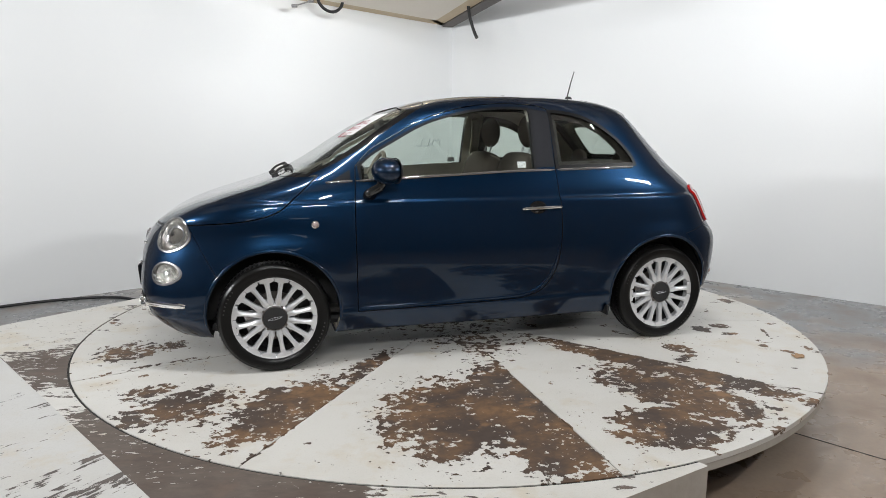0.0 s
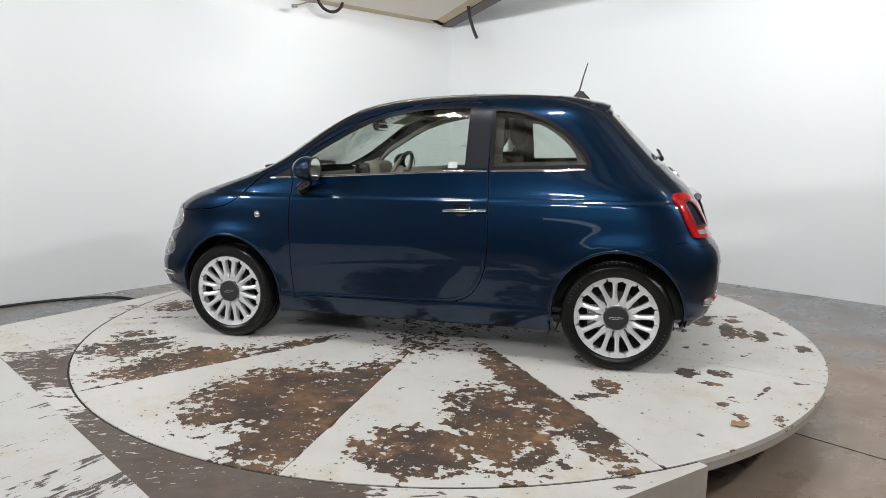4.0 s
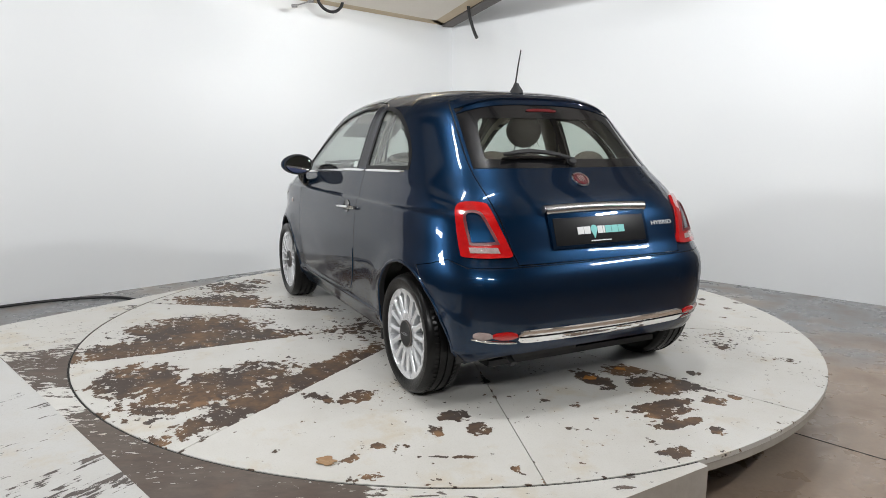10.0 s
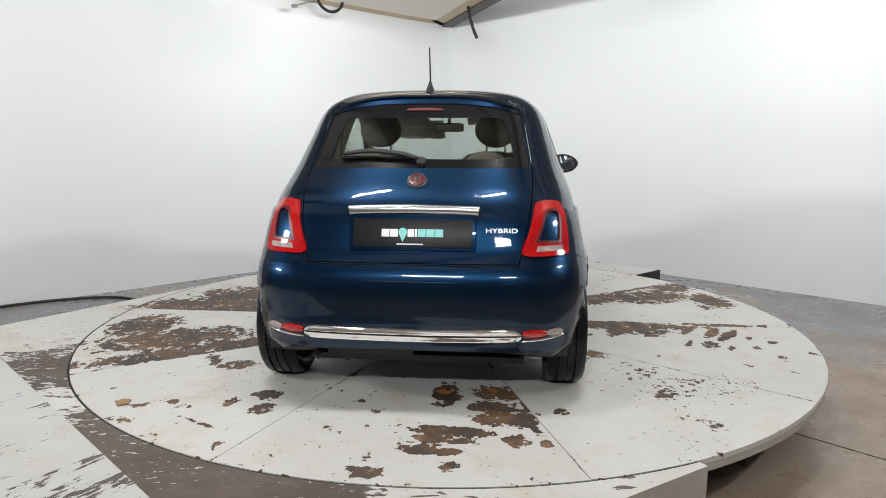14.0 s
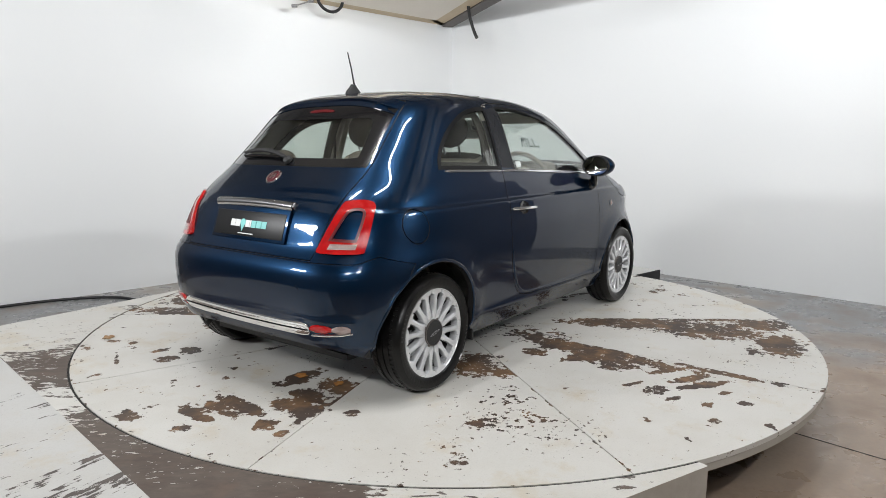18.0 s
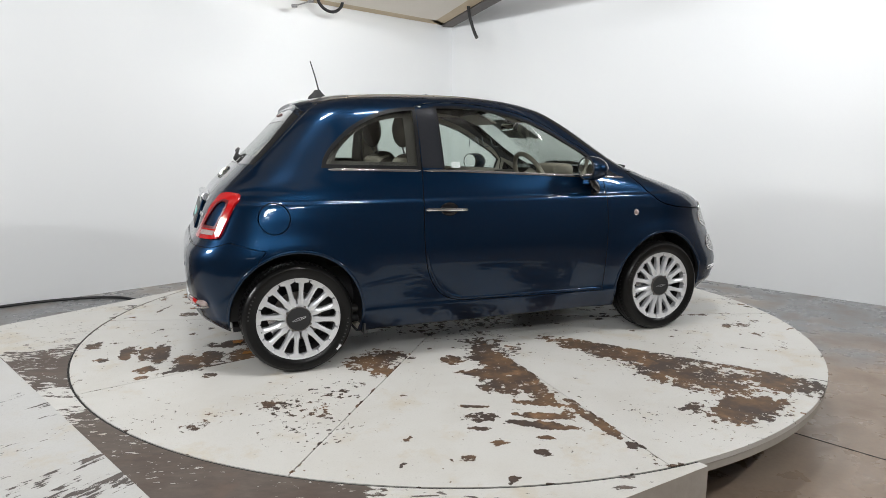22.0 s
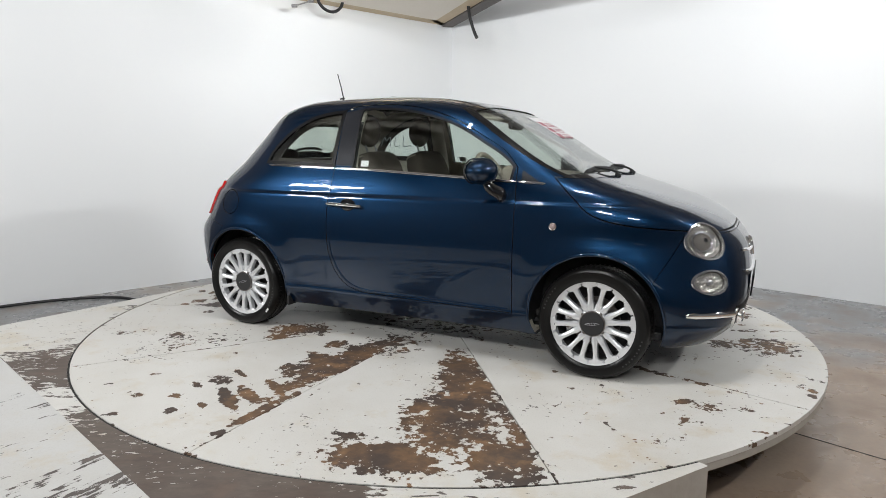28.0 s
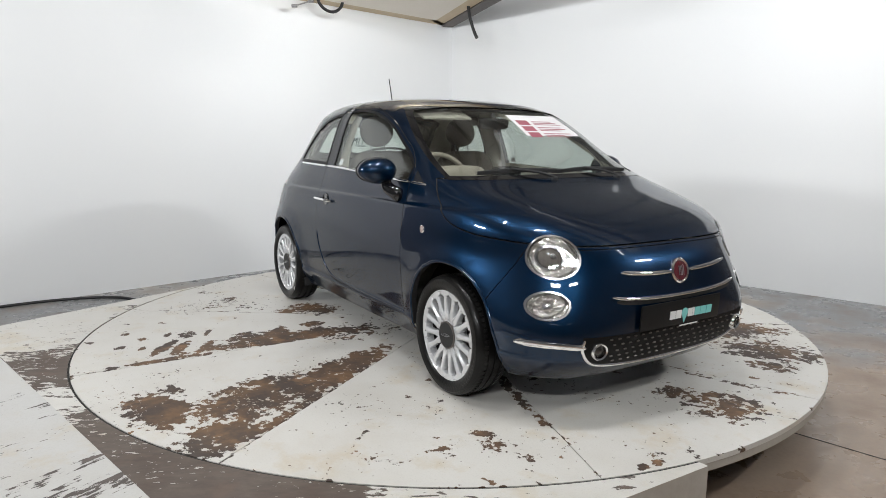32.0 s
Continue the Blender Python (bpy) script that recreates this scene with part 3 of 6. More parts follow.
def curve(points):
    """A smooth function through (where, value) points."""
    xs, vs = np.array([p[0] for p in points], float), np.array([p[1] for p in points], float)
    d = np.diff(vs) / np.diff(xs)
    m = np.concatenate([[d[0]], np.where(d[1:] * d[:-1] > 0, 2 * d[1:] * d[:-1] / np.where(np.abs(d[1:] + d[:-1]) < 1e-9, 1, d[1:] + d[:-1]), 0), [d[-1]]])

    def at(x):
        x = min(max(x, xs[0]), xs[-1])
        i = min(int(np.searchsorted(xs, x, side="right")) - 1, len(xs) - 2)
        h = xs[i + 1] - xs[i]
        u = (x - xs[i]) / h
        return ((2 * u ** 3 - 3 * u * u + 1) * vs[i] + (u ** 3 - 2 * u * u + u) * h * m[i]
                + (3 * u * u - 2 * u ** 3) * vs[i + 1] + (u ** 3 - u * u) * h * m[i + 1])
    return at


def eased(points, reach=0.03, creases=()):
    """The same curve with its small waves evened out, but for the creases named."""
    raw = curve(points)
    lo, hi = points[0][0], points[-1][0]
    table = [raw(lo + (hi - lo) * i / 1600.0) for i in range(1601)]

    def read(x):
        u = min(max((x - lo) / (hi - lo), 0.0), 1.0) * 1600.0
        i = min(int(u), 1599)
        return table[i] + (table[i + 1] - table[i]) * (u - i)

    def at(x):
        r = min([reach, 0.35 * abs(hi - x), 0.5 * abs(x - lo)] + [0.6 * abs(x - c) for c in creases])
        return sum(w * read(x + r * k / 2.0) for k, w in ((-4, 0.054), (-3, 0.130), (-2, 0.194), (-1, 0.194), (0, 0.0), (1, 0.194), (2, 0.194), (3, 0.130), (4, 0.054))) / 1.144 if r > 0.002 else read(x)
    return at


FRONT = eased([(0.17, 1.70), (0.25, 1.79), (0.36, 1.838), (0.50, 1.85), (0.60, 1.842), (0.68, 1.818), (0.74, 1.768), (0.80, 1.692), (0.85, 1.588), (0.90, 1.446),
               (0.94, 1.302), (0.975, 1.184), (1.00, 1.105), (1.084, 0.930), (1.216, 0.730), (1.32, 0.558), (1.40, 0.390), (1.44, 0.25), (1.465, 0.09), (1.478, -0.10), (1.482, -0.25)], 0.024)
REAR = eased([(0.17, -1.52), (0.25, -1.62), (0.35, -1.67), (0.48, -1.688), (0.58, -1.690), (0.65, -1.672), (0.69, -1.630), (0.74, -1.612), (0.85, -1.574), (0.95, -1.510), (1.02, -1.432),
              (1.165, -1.285), (1.294, -1.160), (1.37, -1.086), (1.415, -1.035), (1.445, -0.955), (1.465, -0.82), (1.478, -0.60), (1.482, -0.45)], 0.022, (0.67,))
WIDE = eased([(0.17, 0.70), (0.25, 0.748), (0.284, 0.764), (0.292, 0.764), (0.306, 0.758), (0.36, 0.770), (0.50, 0.788), (0.62, 0.795), (0.72, 0.790), (0.83, 0.777), (0.868, 0.771), (0.874, 0.768), (0.886, 0.755), (0.894, 0.753), (0.94, 0.744), (1.00, 0.724), (1.04, 0.708), (1.10, 0.690),
              (1.20, 0.655), (1.30, 0.618), (1.37, 0.585), (1.42, 0.535), (1.45, 0.47), (1.47, 0.365), (1.478, 0.26), (1.482, 0.12)], 0.03, (0.298, 0.874, 0.888))
POWER_F = eased([(0.17, 4.5), (0.36, 5.0), (0.52, 3.7), (0.60, 3.3), (0.70, 3.0), (0.76, 3.6), (0.82, 4.4), (0.90, 5.3), (0.976, 6.3), (1.10, 6.7), (1.22, 6.7), (1.38, 6.3), (1.44, 4.2), (1.482, 2.4)])
POWER_R = eased([(0.17, 5.4), (0.36, 5.8), (0.60, 5.6), (0.71, 5.2), (0.92, 4.8), (1.067, 4.3), (1.20, 4.3), (1.365, 4.5), (1.44, 3.5), (1.482, 2.3)])
MID_F = eased([(0.17, 0.6), (0.65, 0.6), (0.80, 0.45), (0.95, 0.25), (1.1, -0.1), (1.3, -0.25), (1.482, -0.33)])
MID_R = eased([(0.17, -0.6), (0.65, -0.6), (0.95, -0.45), (1.1, -0.4), (1.482, -0.37)])
HUBS = [(1.15, 0.277), (-1.15, 0.277)]
SLICE_Z = ([0.17, 0.18, 0.20, 0.225] + [0.25, 0.275, 0.291, 0.298, 0.306] + [0.335 + 0.0425 * i for i in range(9)] + [0.705 + 0.0165 * i for i in range(10)] + [0.867, 0.874, 0.880, 0.887, 0.895] + [0.910 + 0.0165 * i for i in range(6)] + [1.015 + 0.029 * i for i in range(12)]
           + [1.482 - 0.125 * (1 - i / 16.0) ** 1.7 for i in range(17)])
QUARTER, SIDE = 27, 8


def slice_ring(z):
    """Half an outline from nose to tail on the one side, then back on the other."""
    xf, xr, w = FRONT(z), REAR(z), WIDE(z)
    nf, nr, mf, mr = POWER_F(z), POWER_R(z), MID_F(z), MID_R(z)
    mf, mr = min(mf, xf - 0.02), max(mr, xr + 0.02)
    half = []
    for i in range(QUARTER + 1):
        a = 0.5 * math.pi * i / QUARTER
        c, s = math.cos(a), math.sin(a)
        r = (c ** nf + s ** nf) ** (-1.0 / nf)
        half.append((mf + (xf - mf) * r * c, w * r * s))
    for i in range(1, SIDE):
        half.append((mf + (mr - mf) * i / SIDE, w * (1 + 0.006 * math.sin(math.pi * i / SIDE))))
    for i in range(QUARTER, -1, -1):
        a = 0.5 * math.pi * i / QUARTER
        c, s = math.cos(a), math.sin(a)
        r = (c ** nr + s ** nr) ** (-1.0 / nr)
        half.append((mr + (xr - mr) * r * c, w * r * s))
    ring = [(x, y, z) for x, y in half] + [(x, -y, z) for x, y in half[-2:0:-1]]
    return [flare(v) for v in ring]


def flare(v):
    """Wheel arches swell a little from the sides."""
    x, y, z = v
    for hx, hz in HUBS:
        d = math.hypot(x - hx, z - hz)
        y += math.copysign(1, y) * 0.016 * math.exp(-((d - 0.358) / 0.06) ** 2) * min(1.0, abs(y) / 0.6) ** 4
    return (x, y, z)


RINGS = [slice_ring(z) for z in SLICE_Z]


def shrunk(ring, by):
    """The ring drawn in level by that much, and squeezed towards half height."""
    n, low, tall = len(ring), SLICE_Z[0], SLICE_Z[-1] - SLICE_Z[0]
    out = []
    for k, (x, y, z) in enumerate(ring):
        a, c = ring[k - 1], ring[(k + 1) % n]
        t = Vector((c[0] - a[0], c[1] - a[1]))
        t.normalize()
        out.append((x - t.y * by, y + t.x * by, low + by + (z - low) * (tall - 2 * by) / tall))
    return out


def body_mesh(name, offset=0.0):
    rings = RINGS
    if offset < -0.009:
        rings = [shrunk(ring, -offset) for ring in RINGS]
        offset = 0.0
    verts = [v for ring in rings for v in ring]
    faces, n = [], len(RINGS[0])
    for i in range(len(RINGS) - 1):
        for k in range(n):
            faces.append((i * n + k, i * n + (k + 1) % n, (i + 1) * n + (k + 1) % n, (i + 1) * n + k))
    lo, hi = len(verts), len(verts) + 1
    verts += [(0.0, 0.0, rings[0][0][2]), (-0.35, 0.0, rings[-1][0][2] + 0.0005)]
    last = (len(RINGS) - 1) * n
    for k in range(n):
        faces.append((lo, (k + 1) % n, k))
        faces.append((hi, last + k, last + (k + 1) % n))
    me = mesh_of(name, verts, faces)
    if offset:
        co = np.empty(len(me.vertices) * 3, "f")
        no = np.empty(len(me.vertices) * 3, "f")
        me.vertices.foreach_get("co", co)
        me.vertex_normals.foreach_get("vector", no)
        me.vertices.foreach_set("co", co + no * offset)
        me.update()
    return me


def double_wall(name, outer, inner):
    """Two closed skins: what lies between them is a sheet."""
    return body_mesh(name, outer), body_mesh(name, inner)


SKIN = body_mesh("skin")
SKIN_CO = np.array([v.co[:] for v in SKIN.vertices])
SKIN_NO = np.array([v.vector[:] for v in SKIN.vertex_normals])
SKIN_POLYS = [tuple(p.vertices) for p in SKIN.polygons]
TREE = BVHTree.FromPolygons([Vector(c) for c in SKIN_CO], SKIN_POLYS)


def skin_normal(p):
    """Distance to the outer skin and its rounded normal there."""
    hit, flat, index, dist = TREE.find_nearest(p)
    ids = list(SKIN_POLYS[index])
    w = 1.0 / (np.linalg.norm(SKIN_CO[ids] - np.array(hit), axis=1) ** 2 + 1e-9)
    n = Vector((SKIN_NO[ids] * w[:, None]).sum(0)).normalized()
    return dist, n, flat


def side_at(x, z, s=1):
    return TREE.ray_cast(Vector((x, 3 * s, z)), Vector((0, -s, 0)))[:2]


def front_at(y, z):
    return TREE.ray_cast(Vector((4, y, z)), Vector((-1, 0, 0)))[:2]


def rear_at(y, z):
    return TREE.ray_cast(Vector((-4, y, z)), Vector((1, 0, 0)))[:2]


def top_at(x, y):
    return TREE.ray_cast(Vector((x, y, 4)), Vector((0, 0, -1)))[:2]


def prism(outline, plane, d0, d1, origin=(0, 0, 0), axes=None):
    """A solid with this outline, swept from d0 to d1. plane: 'side' (x, z), 'end' (y, z) or 'top' (x, y), or own axes u, v, w."""
    u, v, w = axes or {"side": (Vector((1, 0, 0)), Vector((0, 0, 1)), Vector((0, 1, 0))),
                       "end": (Vector((0, 1, 0)), Vector((0, 0, 1)), Vector((1, 0, 0))),
                       "top": (Vector((1, 0, 0)), Vector((0, 1, 0)), Vector((0, 0, 1)))}[plane]
    o = Vector(origin)
    bm = bmesh.new()
    rings = [[bm.verts.new(o + u * p[0] + v * p[1] + w * d) for p in outline] for d in (d0, d1)]
    n = len(outline)
    bm.faces.new(rings[0])
    bm.faces.new(rings[1][::-1])
    for i in range(n):
        bm.faces.new((rings[0][i], rings[0][(i + 1) % n], rings[1][(i + 1) % n], rings[1][i]))
    bmesh.ops.recalc_face_normals(bm, faces=bm.faces)
    me = bpy.data.meshes.new("cutter")
    bm.to_mesh(me)
    bm.free()
    return me


def inset(outline, d):
    """The outline drawn in by d (out where negative)."""
    pts = [Vector((p[0], p[1])) for p in outline]
    area = sum(a.x * c.y - c.x * a.y for a, c in zip(pts, pts[1:] + pts[:1]))
    turn = 1 if area > 0 else -1
    out = []
    for i, p in enumerate(pts):
        a, c = (p - pts[i - 1]).normalized(), (pts[(i + 1) % len(pts)] - p).normalized()
        na, nc = Vector((-a.y, a.x)) * turn, Vector((-c.y, c.x)) * turn
        m = (na + nc)
        m = m.normalized() / max(0.5, math.cos(na.angle(nc, 0.0) / 2)) if m.length > 1e-6 else na
        q = p + m * d
        out.append((q.x, q.y))
    return out


def rounded(points, sharp=(), steps=5):
    """A closed outline through the points, smooth but for the corners whose index is in sharp."""
    pts = [Vector((p[0], p[1], 0)) for p in points]
    out, n = [], len(pts)
    cuts = sorted(sharp) or [0]
    for a, c in zip(cuts, cuts[1:] + [cuts[0] + n]):
        run = [pts[i % n] for i in range(a, c + 1)]
        out += [(p.x, p.y) for p in smooth_path(run, steps)[:-1]]
    return out


def ellipse(cx, cy, rx, ry, n=40, turn=0.0):
    c, s = math.cos(radians(turn)), math.sin(radians(turn))
    return [(cx + rx * math.cos(t) * c - ry * math.sin(t) * s, cy + rx * math.cos(t) * s + ry * math.sin(t) * c)
            for t in (2 * math.pi * i / n for i in range(n))]


def boolean(a, c, how):
    """The mesh a, or the sheet between two skins, cut with or limited to the mesh c."""
    if isinstance(a, tuple):
        return boolean(boolean(a[0], c, how), a[1], "DIFFERENCE")
    oa, oc = new("cut_a", a), new("cut_c", c)
    mod = oa.modifiers.new("cut", "BOOLEAN")
    mod.object, mod.operation, mod.solver = oc, how, "EXACT"
    deps = bpy.context.evaluated_depsgraph_get()
    deps.update()
    me = bpy.data.meshes.new_from_object(oa.evaluated_get(deps))
    bpy.data.objects.remove(oa), bpy.data.objects.remove(oc)
    return me


def mirrored(me, name=None):
    bm = bmesh.new()
    bm.from_mesh(me)
    bmesh.ops.scale(bm, vec=(1, -1, 1), verts=bm.verts)
    bmesh.ops.reverse_faces(bm, faces=bm.faces)
    out = bpy.data.meshes.new(name or me.name)
    bm.to_mesh(out)
    bm.free()
    return out


def finish(me, mats, reach=0.0015, offset=0.0, ease=0.0):
    """Gives the outer skin its paint and its true rounded normals, the inside its trim."""
    me.materials.clear()
    for m in mats:
        me.materials.append(m)
    normals = [None] * len(me.loops)
    for p in me.polygons:
        dist, n, flat = skin_normal(p.center)
        outer = dist < reach + abs(offset) + 0.002 and p.normal.dot(n) > 0.6
        p.material_index = 0 if (outer or len(mats) < 2) else (2 if dist < 0.020 and len(mats) > 2 else 1)
        p.use_smooth = True
        for li in p.loop_indices:
            if outer:
                co = me.vertices[me.loops[li].vertex_index].co
                normals[li] = skin_normal(co)[1]
                if ease:
                    # a pane is drawn tighter than the pressed skin round it
                    total = Vector((0, 0, 0))
                    for k in range(12):
                        total += skin_normal(co + Vector((0, ease * math.cos(k * math.pi / 6), ease * math.sin(k * math.pi / 6) * 0.6)) * (1.0 if k % 2 else 0.5))[1]
                    normals[li] = total.normalized()
            else:
                normals[li] = p.normal.copy()
    me.normals_split_custom_set([tuple(n) for n in normals])
    return me


# ---- the car's materials ----
def car_paint():
    m = bpy.data.materials.new("dark_blue_metallic_paint")
    m.use_nodes = True
    nt = m.node_tree
    b = nt.nodes["Principled BSDF"]
    tc = nt.nodes.new("ShaderNodeTexCoord")
    cells = nt.nodes.new("ShaderNodeTexVoronoi")
    cells.inputs["Scale"].default_value = 900
    link(nt, tc.outputs["Object"], cells.inputs["Vector"])
    ramp = nt.nodes.new("ShaderNodeMapRange")
    link(nt, cells.outputs["Color"], ramp.inputs["Value"])
    mix = nt.nodes.new("ShaderNodeMix")
    mix.data_type = "RGBA"
    mix.inputs["A"].default_value, mix.inputs["B"].default_value = (0.0007, 0.0074, 0.0192, 1), (0.0018, 0.0255, 0.073, 1)
    link(nt, ramp.outputs["Result"], mix.inputs["Factor"])
    link(nt, mix.outputs["Result"], b.inputs["Base Color"])
    b.inputs["Metallic"].default_value, b.inputs["Roughness"].default_value = 0.75, 0.32
    b.inputs["Specular Tint"].default_value = (0.26, 0.28, 0.30, 1)
    b.inputs["Coat Weight"].default_value, b.inputs["Coat Roughness"].default_value = 1.0, 0.015
    b.inputs["Coat IOR"].default_value = 1.44
    # beads of water left on the lacquer
    drops = nt.nodes.new("ShaderNodeTexVoronoi")
    drops.inputs["Scale"].default_value = 95
    link(nt, tc.outputs["Object"], drops.inputs["Vector"])
    d2 = nt.nodes.new("ShaderNodeMapRange")
    d2.inputs["From Min"].default_value, d2.inputs["From Max"].default_value = 0.28, 0.10
    link(nt, drops.outputs["Distance"], d2.inputs["Value"])
    area = nt.nodes.new("ShaderNodeTexNoise")
    area.inputs["Scale"].default_value = 3.0
    link(nt, tc.outputs["Object"], area.inputs["Vector"])
    a2 = nt.nodes.new("ShaderNodeMapRange")
    a2.inputs["From Min"].default_value, a2.inputs["From Max"].default_value = 0.50, 0.62
    link(nt, area.outputs["Fac"], a2.inputs["Value"])
    mul = nt.nodes.new("ShaderNodeMath")
    mul.operation = "MULTIPLY"
    link(nt, d2.outputs["Result"], mul.inputs[0])
    link(nt, a2.outputs["Result"], mul.inputs[1])
    bp = nt.nodes.new("ShaderNodeBump")
    bp.inputs["Strength"].default_value, bp.inputs["Distance"].default_value = 0.2, 0.0006
    link(nt, mul.outputs[0], bp.inputs["Height"])
    link(nt, bp.outputs["Normal"], b.inputs["Coat Normal"])
    return m


M_PAINT = car_paint()
M_TRIM = material("ivory_cabin_trim", (0.56, 0.53, 0.45), 0.7, second=(0.50, 0.47, 0.39), grain=120, patch=4, bump=0.1)
M_DARKTRIM = material("dark_cabin_trim", (0.055, 0.053, 0.048), 0.7, second=(0.075, 0.071, 0.064), grain=150, patch=5, bump=0.15)
M_LINING = material("dark_brown_lining", (0.030, 0.025, 0.020), 0.7, second=(0.042, 0.036, 0.030), grain=150, patch=5, bump=0.15)
M_FABRIC = material("brown_grey_seat_fabric", (0.075, 0.062, 0.050), 0.9, second=(0.11, 0.092, 0.075), grain=220, patch=8, bump=0.3)
M_SEATTOP = material("ivory_seat_leather", (0.36, 0.32, 0.26), 0.55, second=(0.30, 0.265, 0.21), grain=90, patch=4, bump=0.15)
M_GLOSSBLACK = material("gloss_black_plastic", (0.006, 0.006, 0.007), 0.12, Coat_Weight=0.6)
M_PILLAR = material("grey_black_pillar_film", (0.022, 0.023, 0.027), 0.26, second=(0.016, 0.017, 0.020), grain=60, patch=3, Specular_IOR_Level=0.25)
M_SEAL = material("black_rubber_seal", (0.005, 0.005, 0.0055), 0.4, Specular_IOR_Level=0.22)
M_PLASTIC = material("matt_black_plastic", (0.014, 0.014, 0.015), 0.55, second=(0.022, 0.022, 0.022), grain=120, patch=6, bump=0.1)
M_RUBBER = material("damp_tyre_rubber", (0.0042, 0.0042, 0.0042), 0.28, second=(0.008, 0.0077, 0.0074), grain=90, patch=9, bump=0.12, Specular_IOR_Level=0.26)
M_ALLOY = material("silver_alloy", (0.76, 0.77, 0.78), 0.24, 0.45, second=(0.68, 0.69, 0.70), grain=200, patch=9, Coat_Weight=0.5)
# the barrel's dark colour holds the shade behind the spokes
M_BARREL = material("shaded_barrel", (0.055, 0.054, 0.053), 0.55, 0.3, second=(0.03, 0.029, 0.028), grain=60, patch=9)
M_DISC = material("brake_disc_steel", (0.20, 0.19, 0.18), 0.4, 0.9, second=(0.12, 0.10, 0.09), grain=80, patch=12)
M_CHROME = material("chrome", (0.90, 0.90, 0.90), 0.06, 1.0)
M_SATIN = material("satin_chrome", (0.62, 0.62, 0.63), 0.20, 1.0)
M_MIRROR = material("mirror_glass", (0.92, 0.93, 0.93), 0.01, 1.0)
M_REDLENS = material("red_lamp_lens", (0.62, 0.010, 0.010), 0.10, second=(0.26, 0.002, 0.003), grain=110, patch=28, vary=0.35, bump=0.06, Coat_Weight=1.0)
M_CLEARLENS = material("clear_reversing_lens", (0.46, 0.37, 0.34), 0.12, second=(0.28, 0.20, 0.19), grain=180, patch=30, bump=0.4, Coat_Weight=1.0)
M_REFLECTOR = material("lamp_reflector", (0.60, 0.58, 0.54), 0.22, 0.75, second=(0.34, 0.31, 0.28), grain=45, patch=16, vary=0.15, bump=0.7)
M_LAMPLENS = material("smoky_projector_glass", (0.16, 0.145, 0.13), 0.08, Coat_Weight=1.0)
M_LAMPDARK = material("dark_lamp_bowl", (0.10, 0.095, 0.09), 0.25, 0.8)
M_GRILLE = material("black_grille_plastic", (0.004, 0.004, 0.004), 0.5, second=(0.008, 0.008, 0.008), grain=120, patch=6, Specular_IOR_Level=0.15)
M_WHITE = material("white_lettering", (0.80, 0.81, 0.80), 0.4)
M_TEAL = material("teal_lettering", (0.22, 0.62, 0.59), 0.4)
M_PLATE = material("black_plate", (0.010, 0.010, 0.011), 0.35, second=(0.016, 0.016, 0.016), grain=90, patch=5, Specular_IOR_Level=0.2)
M_DARKRED = material("dark_red_lens", (0.11, 0.004, 0.006), 0.38)
M_BADGERED = material("dark_red_enamel", (0.10, 0.012, 0.018), 0.2, Coat_Weight=1.0)
M_PAPER = material("white_sticker_paper", (0.80, 0.79, 0.79), 0.6, second=(0.74, 0.73, 0.74), grain=50, patch=8)
M_REDINK = material("dark_red_print", (0.34, 0.10, 0.13), 0.6)
M_INK = material("dark_marker_ink", (0.07, 0.09, 0.09), 0.5)
M_GLASS = pane_glass("green_tinted_window_glass", (0.91, 0.945, 0.925))
M_SCREEN = pane_glass("windscreen_glass", (0.92, 0.95, 0.93), 0.11)
M_GLASS_REAR = pane_glass("dark_tinted_window_glass", (0.91, 0.945, 0.92), 0.085)
M_LENS = pane_glass("clear_lamp_cover", (0.95, 0.96, 0.96))
M_ROOFGLASS = material("dark_roof_glass", (0.010, 0.010, 0.011), 0.04, Coat_Weight=1.0)

car = tagged(new("car"), "small glossy dark-blue three-door hatchback with alloy wheels", "car")

# ---- cutting the body into its panels ----
DOOR = rounded([(0.715, 0.285), (0.722, 0.60), (0.722, 0.85), (0.708, 1.06), (0.62, 1.148), (0.50, 1.217), (0.31, 1.316), (0.09, 1.382), (-0.13, 1.411), (-0.36, 1.408),
                (-0.447, 1.385), (-0.452, 1.20), (-0.450, 1.03), (-0.466, 0.73), (-0.449, 0.51), (-0.385, 0.375), (-0.285, 0.315), (-0.10, 0.298)], sharp=(0, 3, 10, 12), steps=4)
DOOR_GLASS = rounded([(-0.318, 1.040), (0.676, 0.990), (0.684, 1.062), (0.615, 1.118), (0.495, 1.187), (0.305, 1.285), (0.08, 1.350), (-0.146, 1.380), (-0.322, 1.378)], sharp=(0, 1, 2, 8), steps=4)
TRIANGLE = [(0.738, 0.982), (0.862, 0.972), (0.738, 1.044)]
QUARTER_GLASS = rounded([(-0.462, 1.050), (-0.985, 1.064), (-0.965, 1.115), (-0.905, 1.188), (-0.805, 1.270), (-0.672, 1.336), (-0.545, 1.365), (-0.455, 1.372)], sharp=(0, 1, 7), steps=4)
HOOD = rounded([(0.905, 1.012), (1.02, 0.908), (1.126, 0.826), (1.28, 0.786), (1.452, 0.770), (1.65, 0.756), (1.77, 0.752), (1.95, 0.752), (1.95, 1.10), (1.10, 1.10), (1.085, 1.012)], sharp=(0, 7, 8, 9, 10), steps=4)
WINDSCREEN = rounded([(-0.655, 1.012), (0.655, 1.012), (0.615, 1.20), (0.565, 1.33), (0.525, 1.378), (0.26, 1.408), (-0.26, 1.408), (-0.525, 1.378), (-0.565, 1.33), (-0.615, 1.20)], sharp=(0, 1, 4, 7), steps=3)
